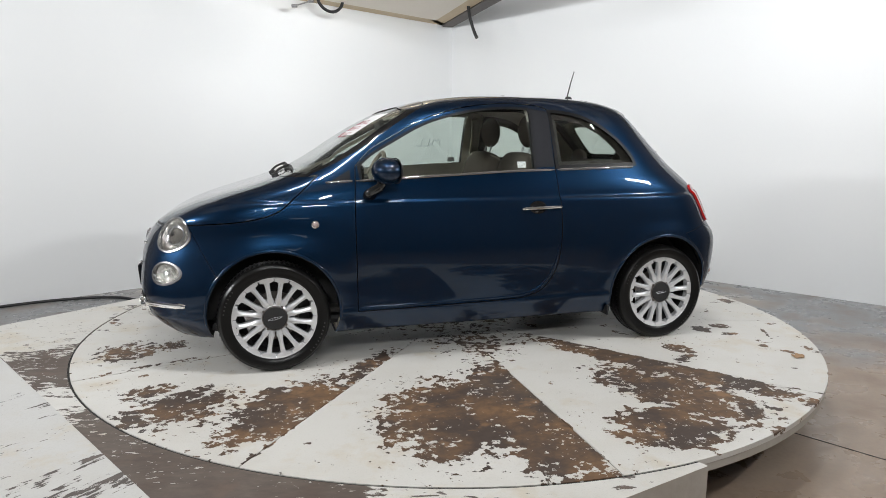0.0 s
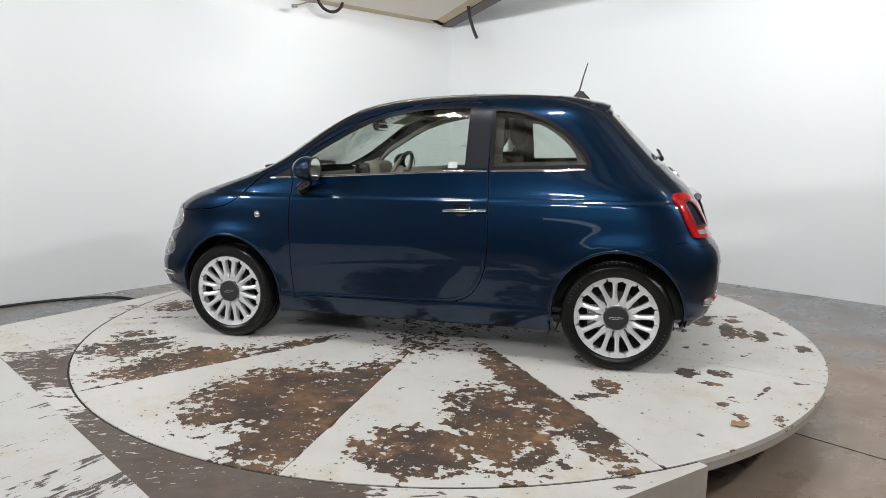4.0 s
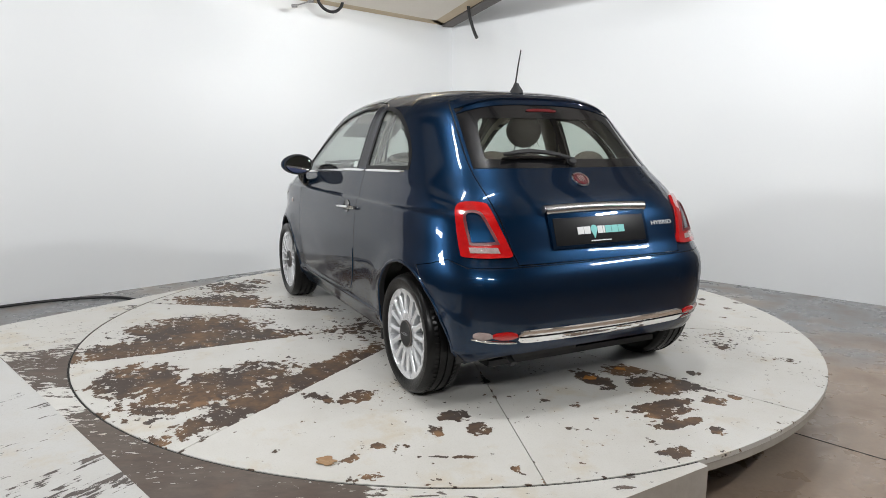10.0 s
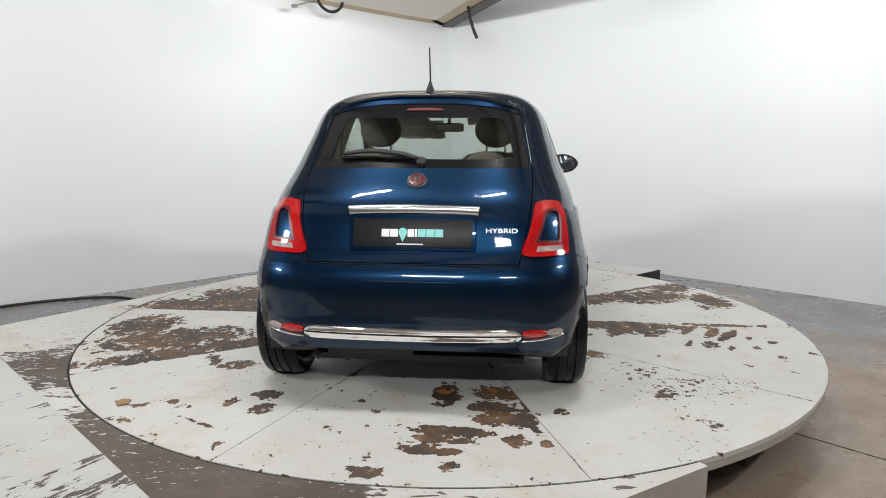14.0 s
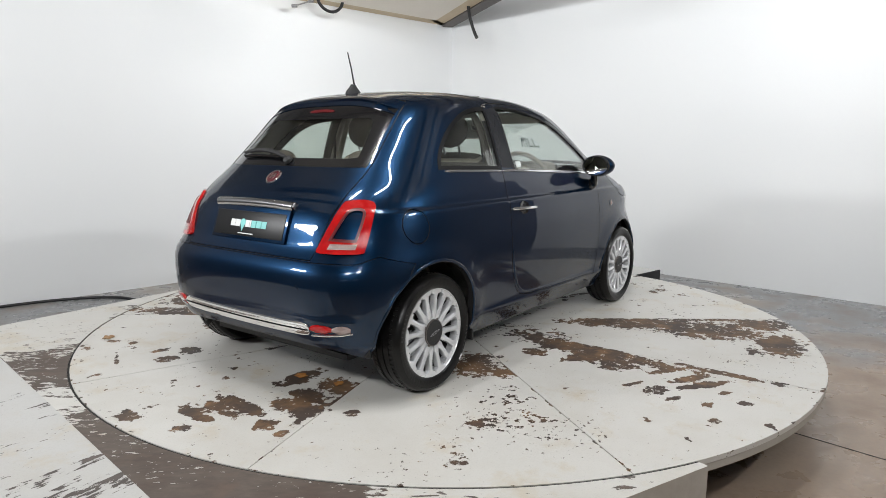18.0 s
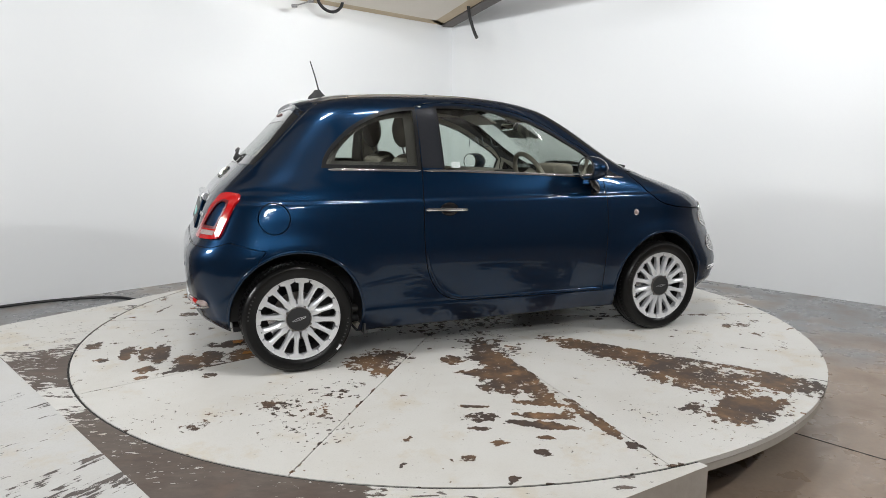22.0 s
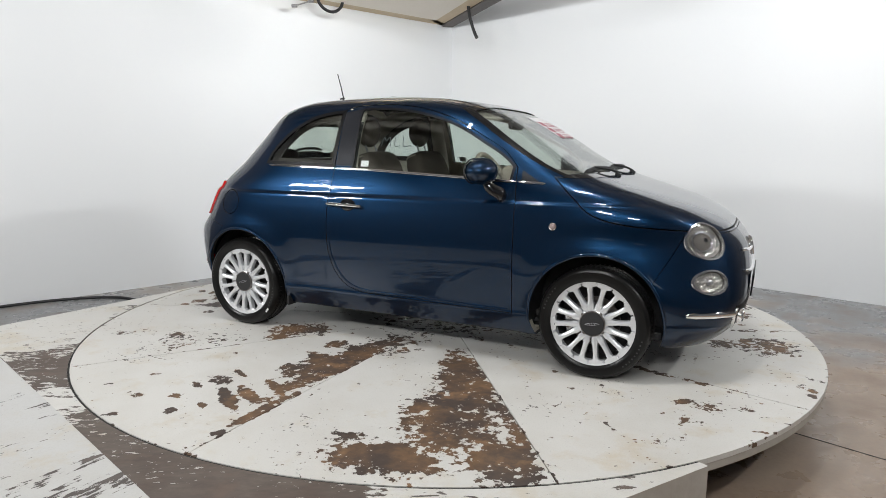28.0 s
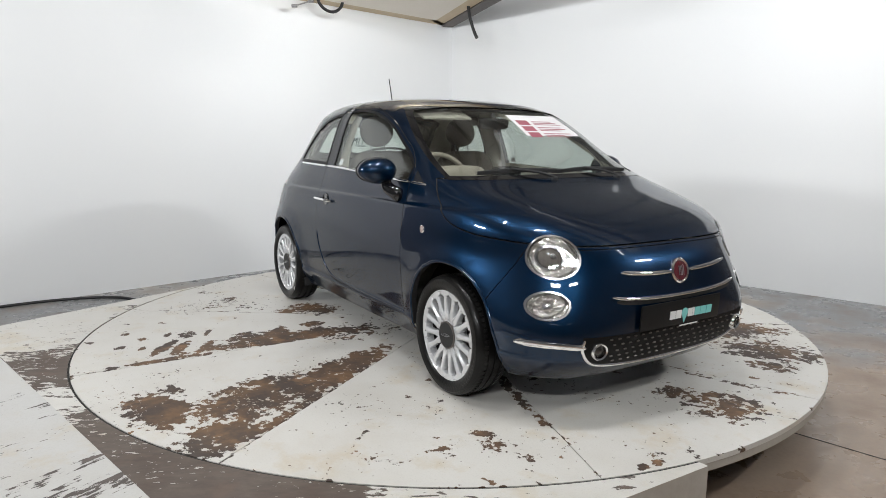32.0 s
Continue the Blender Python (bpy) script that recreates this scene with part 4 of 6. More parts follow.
TAILGATE = rounded([(-0.462, 0.668), (0.462, 0.668), (0.492, 0.80), (0.520, 0.95), (0.522, 1.07), (0.504, 1.20), (0.478, 1.36), (0.45, 1.395), (-0.45, 1.395), (-0.478, 1.36),
                    (-0.504, 1.20), (-0.522, 1.07), (-0.520, 0.95), (-0.492, 0.80)], sharp=(0, 1, 7, 8), steps=3)
REAR_GLASS = rounded([(-0.510, 1.068), (0.510, 1.068), (0.488, 1.20), (0.466, 1.352), (0.30, 1.376), (0.0, 1.388), (-0.30, 1.376), (-0.466, 1.352), (-0.488, 1.20)], sharp=(0, 1, 3, 7), steps=3)
REAR_CLEAR = rounded([(-0.30, 1.108), (0.30, 1.108), (0.425, 1.112), (0.432, 1.135), (0.405, 1.245), (0.375, 1.298), (0.30, 1.305), (-0.30, 1.305), (-0.375, 1.298), (-0.405, 1.245), (-0.432, 1.135), (-0.425, 1.112)], (0, 1, 6, 7), 3)
ROOF_GLASS = rounded([(0.27, -0.44), (0.27, 0.44), (0.20, 0.465), (-0.70, 0.44), (-0.78, 0.40), (-0.78, -0.40), (-0.70, -0.44), (0.20, -0.465)], sharp=(), steps=2)
BUMPER_F = [(1.40, 0.05), (1.40, 0.46), (1.455, 0.56), (1.50, 0.64), (1.55, 0.742), (2.0, 0.742), (2.0, 0.05)]
BUMPER_R = [(-1.40, 0.05), (-1.395, 0.48), (-1.335, 0.60), (-1.30, 0.645), (-1.38, 0.662), (-1.47, 0.690), (-1.56, 0.662), (-2.0, 0.662), (-2.0, 0.05)]
HEAD_AXIS, LOW_AXIS = Vector((0.80, 0.42, 0.42)).normalized(), Vector((0.90, 0.42, 0.08)).normalized()
HEAD_AT, LOW_AT = Vector((1.615, 0.548, 0.696)), Vector((1.679, 0.620, 0.519))
TAIL_AXIS, TAIL_AT = Vector((-0.83, 0.55, 0.08)).normalized(), Vector((-1.486, 0.570, 0.812))
FUEL_AT = (-1.252, 0.804)


def axes_for(w):
    """Level, upward and outward directions for a sweep along w."""
    u = Vector((0, 0, 1)).cross(w).normalized()
    return u, w.cross(u), w


SHELL, HOLLOW = double_wall("shell", 0.0, -0.028)
# the tail is cut short below the bumper
SHELL = boolean(SHELL, prism([(-1.46, 0.05), (-1.46, 0.205), (-1.58, 0.262), (-1.68, 0.290), (-1.95, 0.310), (-1.95, 0.05)], "side", -1.2, 1.2), "DIFFERENCE")
PANE = double_wall("pane", -0.004, -0.008)
TRIMSKIN = double_wall("trim_skin", 0.0015, -0.006)
LAMPSKIN = double_wall("lamp_skin", 0.005, -0.010)

for hx, hz in HUBS:
    for d0, d1 in ((0.50, 1.0), (-1.0, -0.50)):
        SHELL = boolean(SHELL, prism(ellipse(hx, hz + 0.018, 0.338, 0.338, 56), "side", d0, d1), "DIFFERENCE")


def take(shell, outline, plane, d0, d1, gap=0.0034, **kw):
    """Cuts a panel out of the solid body: the panel, and what is left."""
    panel = boolean(shell, prism(inset(outline, gap), plane, d0, d1, **kw), "INTERSECT")
    rest = boolean(shell, prism(inset(outline, -gap * 0.5), plane, d0, d1, **kw), "DIFFERENCE")
    return panel, rest


door_l, SHELL = take(SHELL, DOOR, "side", 0.35, 1.2)
door_l = boolean(door_l, prism(DOOR_GLASS, "side", 0.2, 1.3), "DIFFERENCE")
SHELL = boolean(SHELL, prism(inset(DOOR, -0.001), "side", -1.2, -0.35), "DIFFERENCE")
hood_me, SHELL = take(SHELL, HOOD, "side", -1.2, 1.2, 0.0045)
gate_me, SHELL = take(SHELL, TAILGATE, "end", -2.2, -0.95, 0.0034)
gate_me = boolean(gate_me, prism(REAR_GLASS, "end", -2.3, -0.9), "DIFFERENCE")
SHELL = boolean(SHELL, prism(WINDSCREEN, "end", 0.05, 1.6), "DIFFERENCE")
SHELL = boolean(SHELL, prism(ROOF_GLASS, "top", 1.2, 1.7), "DIFFERENCE")
for d0, d1 in ((0.3, 1.2), (-1.2, -0.3)):
    SHELL = boolean(SHELL, prism(QUARTER_GLASS, "side", d0, d1), "DIFFERENCE")
    SHELL = boolean(SHELL, prism(TRIANGLE, "side", d0, d1), "DIFFERENCE")
front_me, SHELL = take(SHELL, BUMPER_F, "side", -1.3, 1.3, 0.0022)
rear_me, SHELL = take(SHELL, BUMPER_R, "side", -1.3, 1.3, 0.0022)
flap_me, SHELL = take(SHELL, ellipse(*FUEL_AT, 0.078, 0.078, 36), "side", -1.0, -0.5, 0.0035)

SHELL, door_l, hood_me, gate_me, front_me, rear_me, flap_me = [boolean(m, HOLLOW, "DIFFERENCE") for m in (SHELL, door_l, hood_me, gate_me, front_me, rear_me, flap_me)]

LAMPS_FRONT = (("headlamp", HEAD_AT, HEAD_AXIS, 0.115, 0.094, 24), ("lower_lamp", LOW_AT, LOW_AXIS, 0.090, 0.060, -5))
for s in (1, -1):
    for _, at, axis, rx, rz, tilt in LAMPS_FRONT:
        hole = prism(ellipse(0, 0, rx - 0.007, rz - 0.007, 44, tilt * s), None, -0.12, 0.12, origin=Vector((at[0], at[1] * s, at[2])), axes=axes_for(Vector((axis[0], axis[1] * s, axis[2]))))
        front_me, hood_me, SHELL = [boolean(m, hole, "DIFFERENCE") for m in (front_me, hood_me, SHELL)]

GAPS = M_PLASTIC
body = part("body", finish(SHELL, [M_PAINT, M_TRIM, GAPS]), None, car, "dark-blue body shell with wheel arches and roof pillars")
DOORS = []
for s, me in ((1, door_l), (-1, mirrored(door_l, "door"))):
    DOORS.append((s, part("door", finish(me, [M_PAINT, M_TRIM, GAPS]), None, car, "dark-blue door with a window frame")))
part("hood", finish(hood_me, [M_PAINT, M_PLASTIC, GAPS]), None, car, "dark-blue rounded bonnet")
tailgate = part("tailgate", finish(gate_me, [M_PAINT, M_DARKTRIM, GAPS]), None, car, "dark-blue tailgate round the rear window")
front_bumper = part("front_bumper", finish(front_me, [M_PAINT, M_PLASTIC, GAPS]), None, car, "dark-blue front bumper and nose")
rear_bumper = part("rear_bumper", finish(rear_me, [M_PAINT, M_PLASTIC, GAPS]), None, car, "dark-blue rear bumper")
part("fuel_flap", finish(flap_me, [M_PAINT, M_PLASTIC, GAPS]), None, body, "round fuel filler flap")


def pane_part(name, outline, plane, d0, d1, mat, parent, label="", skin=None, mirror=False, offset=0.006, ease=0.0, **kw):
    me = boolean((skin or PANE), prism(outline, plane, d0, d1, **kw), "INTERSECT")
    if mirror:
        me = mirrored(me)
    finish(me, [mat], offset=offset, ease=ease)
    me.name = name
    ob = part(name, me, None, parent, label)
    if mat in (M_GLASS, M_SCREEN, M_GLASS_REAR, M_LENS):
        ob.visible_shadow = False
    return ob


def frame_part(name, outline, width, plane, d0, d1, mat, parent, label="", mirror=False, skin=None, offset=0.006, inner=None, **kw):
    ring = boolean(prism(outline, plane, d0, d1, **kw), prism(inner or inset(outline, width), plane, d0 - 0.2, d1 + 0.2, **kw), "DIFFERENCE")
    me = boolean((skin or TRIMSKIN), ring, "INTERSECT")
    if mirror:
        me = mirrored(me)
    finish(me, [mat], offset=offset)
    return part(name, me, None, parent, label)


for s, door in DOORS:
    flip = s < 0
    pane_part("window", DOOR_GLASS, "side", 0.3, 1.2, M_GLASS, door, "green-tinted door window", mirror=flip)
    frame_part("window_seal", inset(DOOR_GLASS, -0.012), 0.014, "side", 0.3, 1.2, M_SEAL, door, "black window seal", flip)
    pane_part("pillar_cover", [(-0.445, 1.052), (-0.322, 1.046), (-0.326, 1.388), (-0.443, 1.368)], "side", 0.3, 1.2, M_PILLAR, door, "grey-black door pillar cover", TRIMSKIN, flip)
    pane_part("corner_window", TRIANGLE, "side", 0.3, 1.2, M_PILLAR, body, "black corner panel by the mirror", TRIMSKIN, flip)
    pane_part("quarter_window", QUARTER_GLASS, "side", 0.3, 1.2, M_GLASS_REAR, body, "tinted rear side window", mirror=flip)
    frame_part("quarter_trim", inset(QUARTER_GLASS, -0.010), 0.0, "side", 0.2, 1.2, M_LINING, body, "dark cabin trim round the rear side window", flip, double_wall("quarter_lining", -0.038, -0.046), 0.05,
               inner=[(-0.670 + (x + 0.665) * 0.77, 1.168 + (z - 1.168) * 0.76) for x, z in QUARTER_GLASS])
    frame_part("quarter_seal", inset(QUARTER_GLASS, -0.010), 0.020, "side", 0.3, 1.2, M_SEAL, body, "black seal of the rear side window", flip)
pane_part("windscreen", inset(WINDSCREEN, 0.0), "end", 0.1, 1.5, M_SCREEN, body, "clear windscreen with a light green tint", ease=0.10)
frame_part("windscreen_seal", inset(WINDSCREEN, -0.006), 0.018, "end", 0.1, 1.5, M_GLOSSBLACK, body, "black windscreen edge")
pane_part("rear_window", REAR_GLASS, "end", -2.2, -0.95, M_GLASS_REAR, tailgate, "tinted rear window")
frame_part("rear_window_edge", inset(REAR_GLASS, 0.001), 0.062, "end", -2.2, -0.95, M_GLOSSBLACK, tailgate, "broad black edge print of the rear window", offset=0.006,
           skin=double_wall("print", -0.0028, -0.0038), inner=REAR_CLEAR)
pane_part("roof_glass", inset(ROOF_GLASS, 0.002), "top", 1.2, 1.7, M_ROOFGLASS, body, "dark fixed glass roof", double_wall("roof_pane", -0.001, -0.006))

# lamps
for s in (1, -1):
    flip = s < 0
    for name, at, axis, rx, rz, tilt in LAMPS_FRONT:
        u, v, w = axes_for(axis)
        kw = dict(origin=at, axes=(u, v, w))
        e = ellipse(0, 0, rx, rz, 44, tilt)
        ring = frame_part(name, e, 0.0085, None, -0.10, 0.10, M_SATIN, front_bumper, "round " + name.replace("_", " ") + " in a chrome ring", flip, LAMPSKIN, offset=0.006, **kw)
        pane_part("lamp_cover", inset(e, 0.009), None, -0.10, 0.10, M_LENS, ring, "clear cover", mirror=flip, skin=double_wall("cover", 0.006, 0.003), offset=0.007, **kw)
        bowl = boolean(double_wall("bowl", -0.016, -0.022), prism(inset(e, 0.004), None, -0.10, 0.10, **kw), "INTERSECT")
        bowl = mirrored(bowl) if flip else bowl
        part("reflector", dress(bowl, M_REFLECTOR), None, ring, "bright reflector", 50)
        m = Matrix.Translation(at) @ Matrix((u, v, w)).transposed().to_4x4()

        def lamp_ring(rows, count, jitter=0.0, shift=(0.0, 0.0), cap=False):
            """A ring of facets that follows the lamp's oval at the depths given under the skin."""
            rng, bm, rings = random.Random(7), bmesh.new(), []
            c, sn = math.cos(radians(tilt)), math.sin(radians(tilt))
            for f, depth in rows:
                loop = []
                for k in range(count):
                    a = 2 * math.pi * (k + 0.5 * (len(rings) % 2 if jitter else 0)) / count
                    x, y = rx * f * math.cos(a) + shift[0], rz * f * math.sin(a) + shift[1]
                    hit, n, _, _ = TREE.find_nearest(m @ Vector((x * c - y * sn, x * sn + y * c, 0)))
                    loop.append(bm.verts.new(hit + n * (depth + rng.uniform(-jitter, jitter))))
                rings.append(loop)
            for a, b in zip(rings, rings[1:]):
                for k in range(count):
                    bm.faces.new((a[k], a[(k + 1) % count], b[(k + 1) % count], b[k]))
            if cap:
                bm.faces.new(rings[-1])
            return bm

        if name == "headlamp":
            pieces = [(lamp_ring(((0.93, -0.015), (0.82, -0.004), (0.72, -0.010), (0.64, -0.015)), 30, 0.0022), M_REFLECTOR, "facet_ring", "faceted bright ring", 0),
                      (lamp_ring(((0.60, -0.015), (0.56, -0.003), (0.50, -0.002), (0.45, -0.007)), 40, 0.0, (0.008, 0.0)), M_SATIN, "projector_bezel", "", 50),
                      (lamp_ring(((0.45, -0.008), (0.36, -0.003), (0.24, -0.001), (0.10, 0.0)), 32, 0.0, (0.008, 0.0), True), M_LAMPLENS, "projector", "smoky round projector lens", 60),
                      (lamp_ring(((0.13, -0.002), (0.11, 0.0015), (0.06, 0.002)), 16, 0.0, (-0.004, 0.014), True), M_LAMPDARK, "bulb_shield", "", 40)]
        else:
            pieces = [(lamp_ring(((0.95, -0.015), (0.78, -0.006), (0.58, -0.010), (0.36, -0.007), (0.18, -0.013)), 26, 0.0022), M_REFLECTOR, "facet_ring", "faceted bright bowl", 0),
                      (lamp_ring(((0.24, -0.013), (0.22, -0.002), (0.10, 0.0)), 20, 0.0, (0.006, 0.0), True), M_SATIN, "bulb_shield", "", 40)]
        for bm, mat, nm, lb, soft_angle in pieces:
            if flip:
                bmesh.ops.scale(bm, vec=(1, -1, 1), verts=bm.verts)
            bmesh.ops.recalc_face_normals(bm, faces=bm.faces)
            part(nm, bm, mat, ring, lb, soft_angle)
    u, v, w = axes_for(TAIL_AXIS)
    kw = dict(origin=TAIL_AT, axes=(u, v, w))
    lens = rounded([(0.147, -0.100), (0.125, -0.114), (-0.050, -0.114), (-0.080, -0.085), (-0.104, 0.04), (-0.108, 0.098), (-0.075, 0.120), (0.008, 0.118), (0.042, 0.095), (0.105, -0.02)], (), 4)
    hole = rounded([(0.074, -0.050), (-0.018, -0.054), (-0.034, -0.040), (-0.060, 0.055), (-0.042, 0.074), (-0.008, 0.070), (0.018, 0.045)], (), 4)
    me = boolean(double_wall("tail", 0.012, -0.012), prism(lens, None, -0.14, 0.14, **kw), "INTERSECT")
    me = boolean(me, prism(hole, None, -0.3, 0.3, **kw), "DIFFERENCE")
    me = mirrored(me) if flip else me
    tail = part("tail_lamp", finish(me, [M_REDLENS], offset=0.013), None, body, "red tail lamp ring with a body-coloured middle")
    pane_part("reversing_lens", rounded([(-0.034, -0.096), (0.094, -0.096), (0.082, -0.073), (-0.041, -0.073)], (0, 1, 2, 3), 2), None, -0.14, 0.14, M_CLEARLENS, tail, "clear reversing lens",
              double_wall("rev", 0.0135, 0.005), flip, offset=0.013, **kw)
    frame_part("lamp_inner_edge", inset(hole, -0.011), 0.0, None, -0.14, 0.14, M_DARKRED, tail, "dark red inner edge", flip, double_wall("lamp_edge", 0.0135, 0.004), 0.013, inner=inset(hole, 0.001), **kw)
    part("lamp_centre", finish(mirrored(boolean(double_wall("c", 0.006, -0.01), prism(inset(hole, 0.002), None, -0.14, 0.14, **kw), "INTERSECT")) if flip else
         boolean(double_wall("c", 0.006, -0.01), prism(inset(hole, 0.002), None, -0.14, 0.14, **kw), "INTERSECT"), [M_PAINT], offset=0.008), None, tail)

# ---- wheels ----
TYRE = [(0.206, 0.068), (0.216, 0.080), (0.240, 0.092), (0.266, 0.091), (0.279, 0.081), (0.2845, 0.066), (0.285, 0.043), (0.279, 0.041), (0.279, 0.035), (0.285, 0.033), (0.285, 0.005),
        (0.279, 0.003)]
TYRE = TYRE + [(r, -y) for r, y in TYRE[::-1]]


M_MARKING = material("worn_pale_marking", (0.036, 0.036, 0.036), 0.5)


def make_wheel():
    """One wheel: its outer face looks along +y."""
    root = new("wheel")
    root.parent = car
    root["label"] = "fifteen-inch silver alloy wheel with slim spokes"
    bm = lathe(TYRE, 96, "Y", closed=True)
    # shoulder blocks of the tread
    for k in range(72):
        a = 2 * math.pi * k / 72
        for s in (-1, 1):
            rot = Matrix.Rotation(-a, 4, "Y")
            m = rot @ pose(0.2835, 0.052 * s, 0, 0, 0, 18 * s)
            made = bmesh.ops.create_cube(bm, size=1.0)["verts"]
            bmesh.ops.transform(bm, matrix=m @ Matrix.Diagonal((0.006, 0.026, 0.014, 1)), verts=made)
    part("tyre", bm, M_RUBBER, root, "black low tyre", 35)
    bar = box((0.008, 0.002, 0.006), (0, 0, 0))
    bar_me = bpy.data.meshes.new("sidewall_letter")
    bar.to_mesh(bar_me)
    bar.free()
    bar_me.materials.append(M_MARKING)
    for a0, count in ((200, 9), (20, 7)):
        for k in range(count):
            ob = new("sidewall_letter", bar_me)
            ob.parent = root
            ob.matrix_local = Matrix.Rotation(-radians(a0 + 4.6 * k), 4, "Y") @ pose(0.255, 0.0915, 0)
    rim = part("rim", lathe([(0.218, 0.074), (0.2165, 0.080), (0.2115, 0.080), (0.2065, 0.070), (0.199, 0.048), (0.196, 0.034), (0.201, 0.034), (0.204, 0.045), (0.212, 0.066)],
                            96, "Y", closed=True), M_ALLOY, root, "silver rim", 35)
    part("barrel", lathe([(0.196, 0.0335), (0.190, 0.0), (0.192, -0.075), (0.197, -0.075), (0.197, 0.0), (0.201, 0.0335)], 64, "Y", closed=True), M_BARREL, rim, "barrel coloured dark for the shade inside the wheel", 35)
    part("brake_caliper", box((0.060, 0.046, 0.130), (0.122, 0.010, 0.0), 0.012), M_SATIN, root, "pale brake caliper", 40)
    spoke_bm = bmesh.new()
    rings = []
    for r, half, y0, y1, cut in ((0.058, 0.0112, 0.020, 0.066, 0.000), (0.076, 0.0146, 0.026, 0.072, 0.003), (0.092, 0.0172, 0.030, 0.074, 0.006), (0.101, 0.0168, 0.036, 0.0745, 0.008),
                                 (0.107, 0.0136, 0.040, 0.075, 0.008), (0.130, 0.0118, 0.044, 0.0755, 0.008), (0.160, 0.0122, 0.046, 0.076, 0.008), (0.181, 0.0136, 0.048, 0.0765, 0.007), (0.1885, 0.0168, 0.050, 0.077, 0.005),
                                 (0.1925, 0.0366, 0.054, 0.077, 0.003), (0.2125, 0.0415, 0.056, 0.078, 0.000)):
        ring = []
        for dz, y in ((-half, y0), (-half, y1 - 0.008), (-half * 0.86, y1 - 0.4 * cut), (-half * 0.20, y1 + 0.2 * cut), (0, y1 + 0.3 * cut), (half * 0.20, y1 + 0.2 * cut), (half * 0.86, y1 - 0.4 * cut), (half, y1 - 0.008), (half, y0)):
            ring.append(spoke_bm.verts.new((r, y, dz)))
        rings.append(ring)
    for a, c in zip(rings, rings[1:]):
        for k in range(9):
            spoke_bm.faces.new((a[k], a[(k + 1) % 9], c[(k + 1) % 9], c[k]))
    spoke_bm.faces.new(rings[0]), spoke_bm.faces.new(rings[-1][::-1])
    first = part("spoke", spoke_bm, M_ALLOY, root, "", 18)
    for k in range(16):
        ob = first if k == 0 else new("spoke", first.data)
        ob.parent = root
        lean = 1.6 if k % 2 else -1.6
        # turned about a point on the rim so that pairs meet at the hub
        a = radians(22.5 * k + (-0.5 if k % 2 else 0.5))
        out = Matrix.Rotation(-a, 4, "Y") @ Matrix.Translation((0.212, 0, 0)) @ Matrix.Rotation(radians(lean), 4, "Y") @ Matrix.Translation((-0.212, 0, 0))
        ob.matrix_local = out
    part("hub", lathe([(0.0, 0.0), (0.080, 0.0), (0.078, 0.058), (0.070, 0.068), (0.062, 0.071), (0.0, 0.071)], 48, "Y"), M_ALLOY, root, "silver hub", 35)
    cap = part("hub_cap", lathe([(0.0, 0.070), (0.062, 0.070), (0.062, 0.077), (0.058, 0.081), (0.0, 0.082)], 40, "Y"), M_PLASTIC, root, "round black hub cap", 35)
    part("cap_ring", lathe([(0.061, 0.072), (0.066, 0.072), (0.065, 0.079), (0.061, 0.080)], 40, "Y", closed=True), M_DISC, cap, "grey ring round the cap", 40)
    # a thin outlined bar as emblem
    emblem = bmesh.new()
    loop = [(0.030 * math.cos(a) + 0.006 * math.cos(3 * a), 0.0835, 0.0065 * math.sin(a)) for a in (2 * math.pi * k / 24 for k in range(24))]
    tube(loop, 0.0011, 6, emblem, closed=True)
    for k in (-1, 0, 1):
        tube([Vector((0.013 * k - 0.002, 0.0835, -0.005)), Vector((0.013 * k + 0.002, 0.0835, 0.005))], 0.0010, 6, emblem)
    part("emblem", emblem, M_STEEL, cap)
    for k in range(4):
        a = radians(45 + 90 * k)
        nut = part("wheel_bolt", lathe([(0.0, 0.0), (0.008, 0.0), (0.008, 0.012), (0.0, 0.013)], 6, "Y"), M_DISC, root)
        nut.location = (0.067 * math.cos(a), 0.060, 0.067 * math.sin(a))
    part("brake_disc", lathe([(0.0, -0.005), (0.128, -0.005), (0.128, 0.012), (0.075, 0.012), (0.070, 0.03), (0.0, 0.03)], 48, "Y"), M_DISC, root, "dull steel brake disc", 35)
    part("dust_shield", lathe([(0.0, -0.060), (0.190, -0.060), (0.190, -0.050), (0.0, -0.050)], 48, "Y"), M_PLASTIC, root, "", 35)
    part("valve", tube([(0.185, 0.055, 0.0), (0.198, 0.078, 0.0)], 0.004, 8), M_PLASTIC, root)
    return root


wheel = make_wheel()
WHEEL_AT = [(1.15, 0.700, 11), (-1.15, 0.700, 4), (1.15, -0.700, 7), (-1.15, -0.700, 16)]
for k, (x, y, spin) in enumerate(WHEEL_AT):
    m = pose(x, y, 0.284, 0, 0, 0 if y > 0 else 180) @ pose(0, 0, 0, 0, spin, 0)
    if k == 0:
        wheel.matrix_basis = m
    else:
        copy = copy_thing(wheel, m)
        if k == 3:
            part("paint_mark", box((0.012, 0.0016, 0.032), (0, 0, 0), 0.0005), M_PAPER, copy, "short white paint mark on the tyre").matrix_local = Matrix.Rotation(radians(124), 4, "Y") @ pose(0.262, 0.0915, 0)

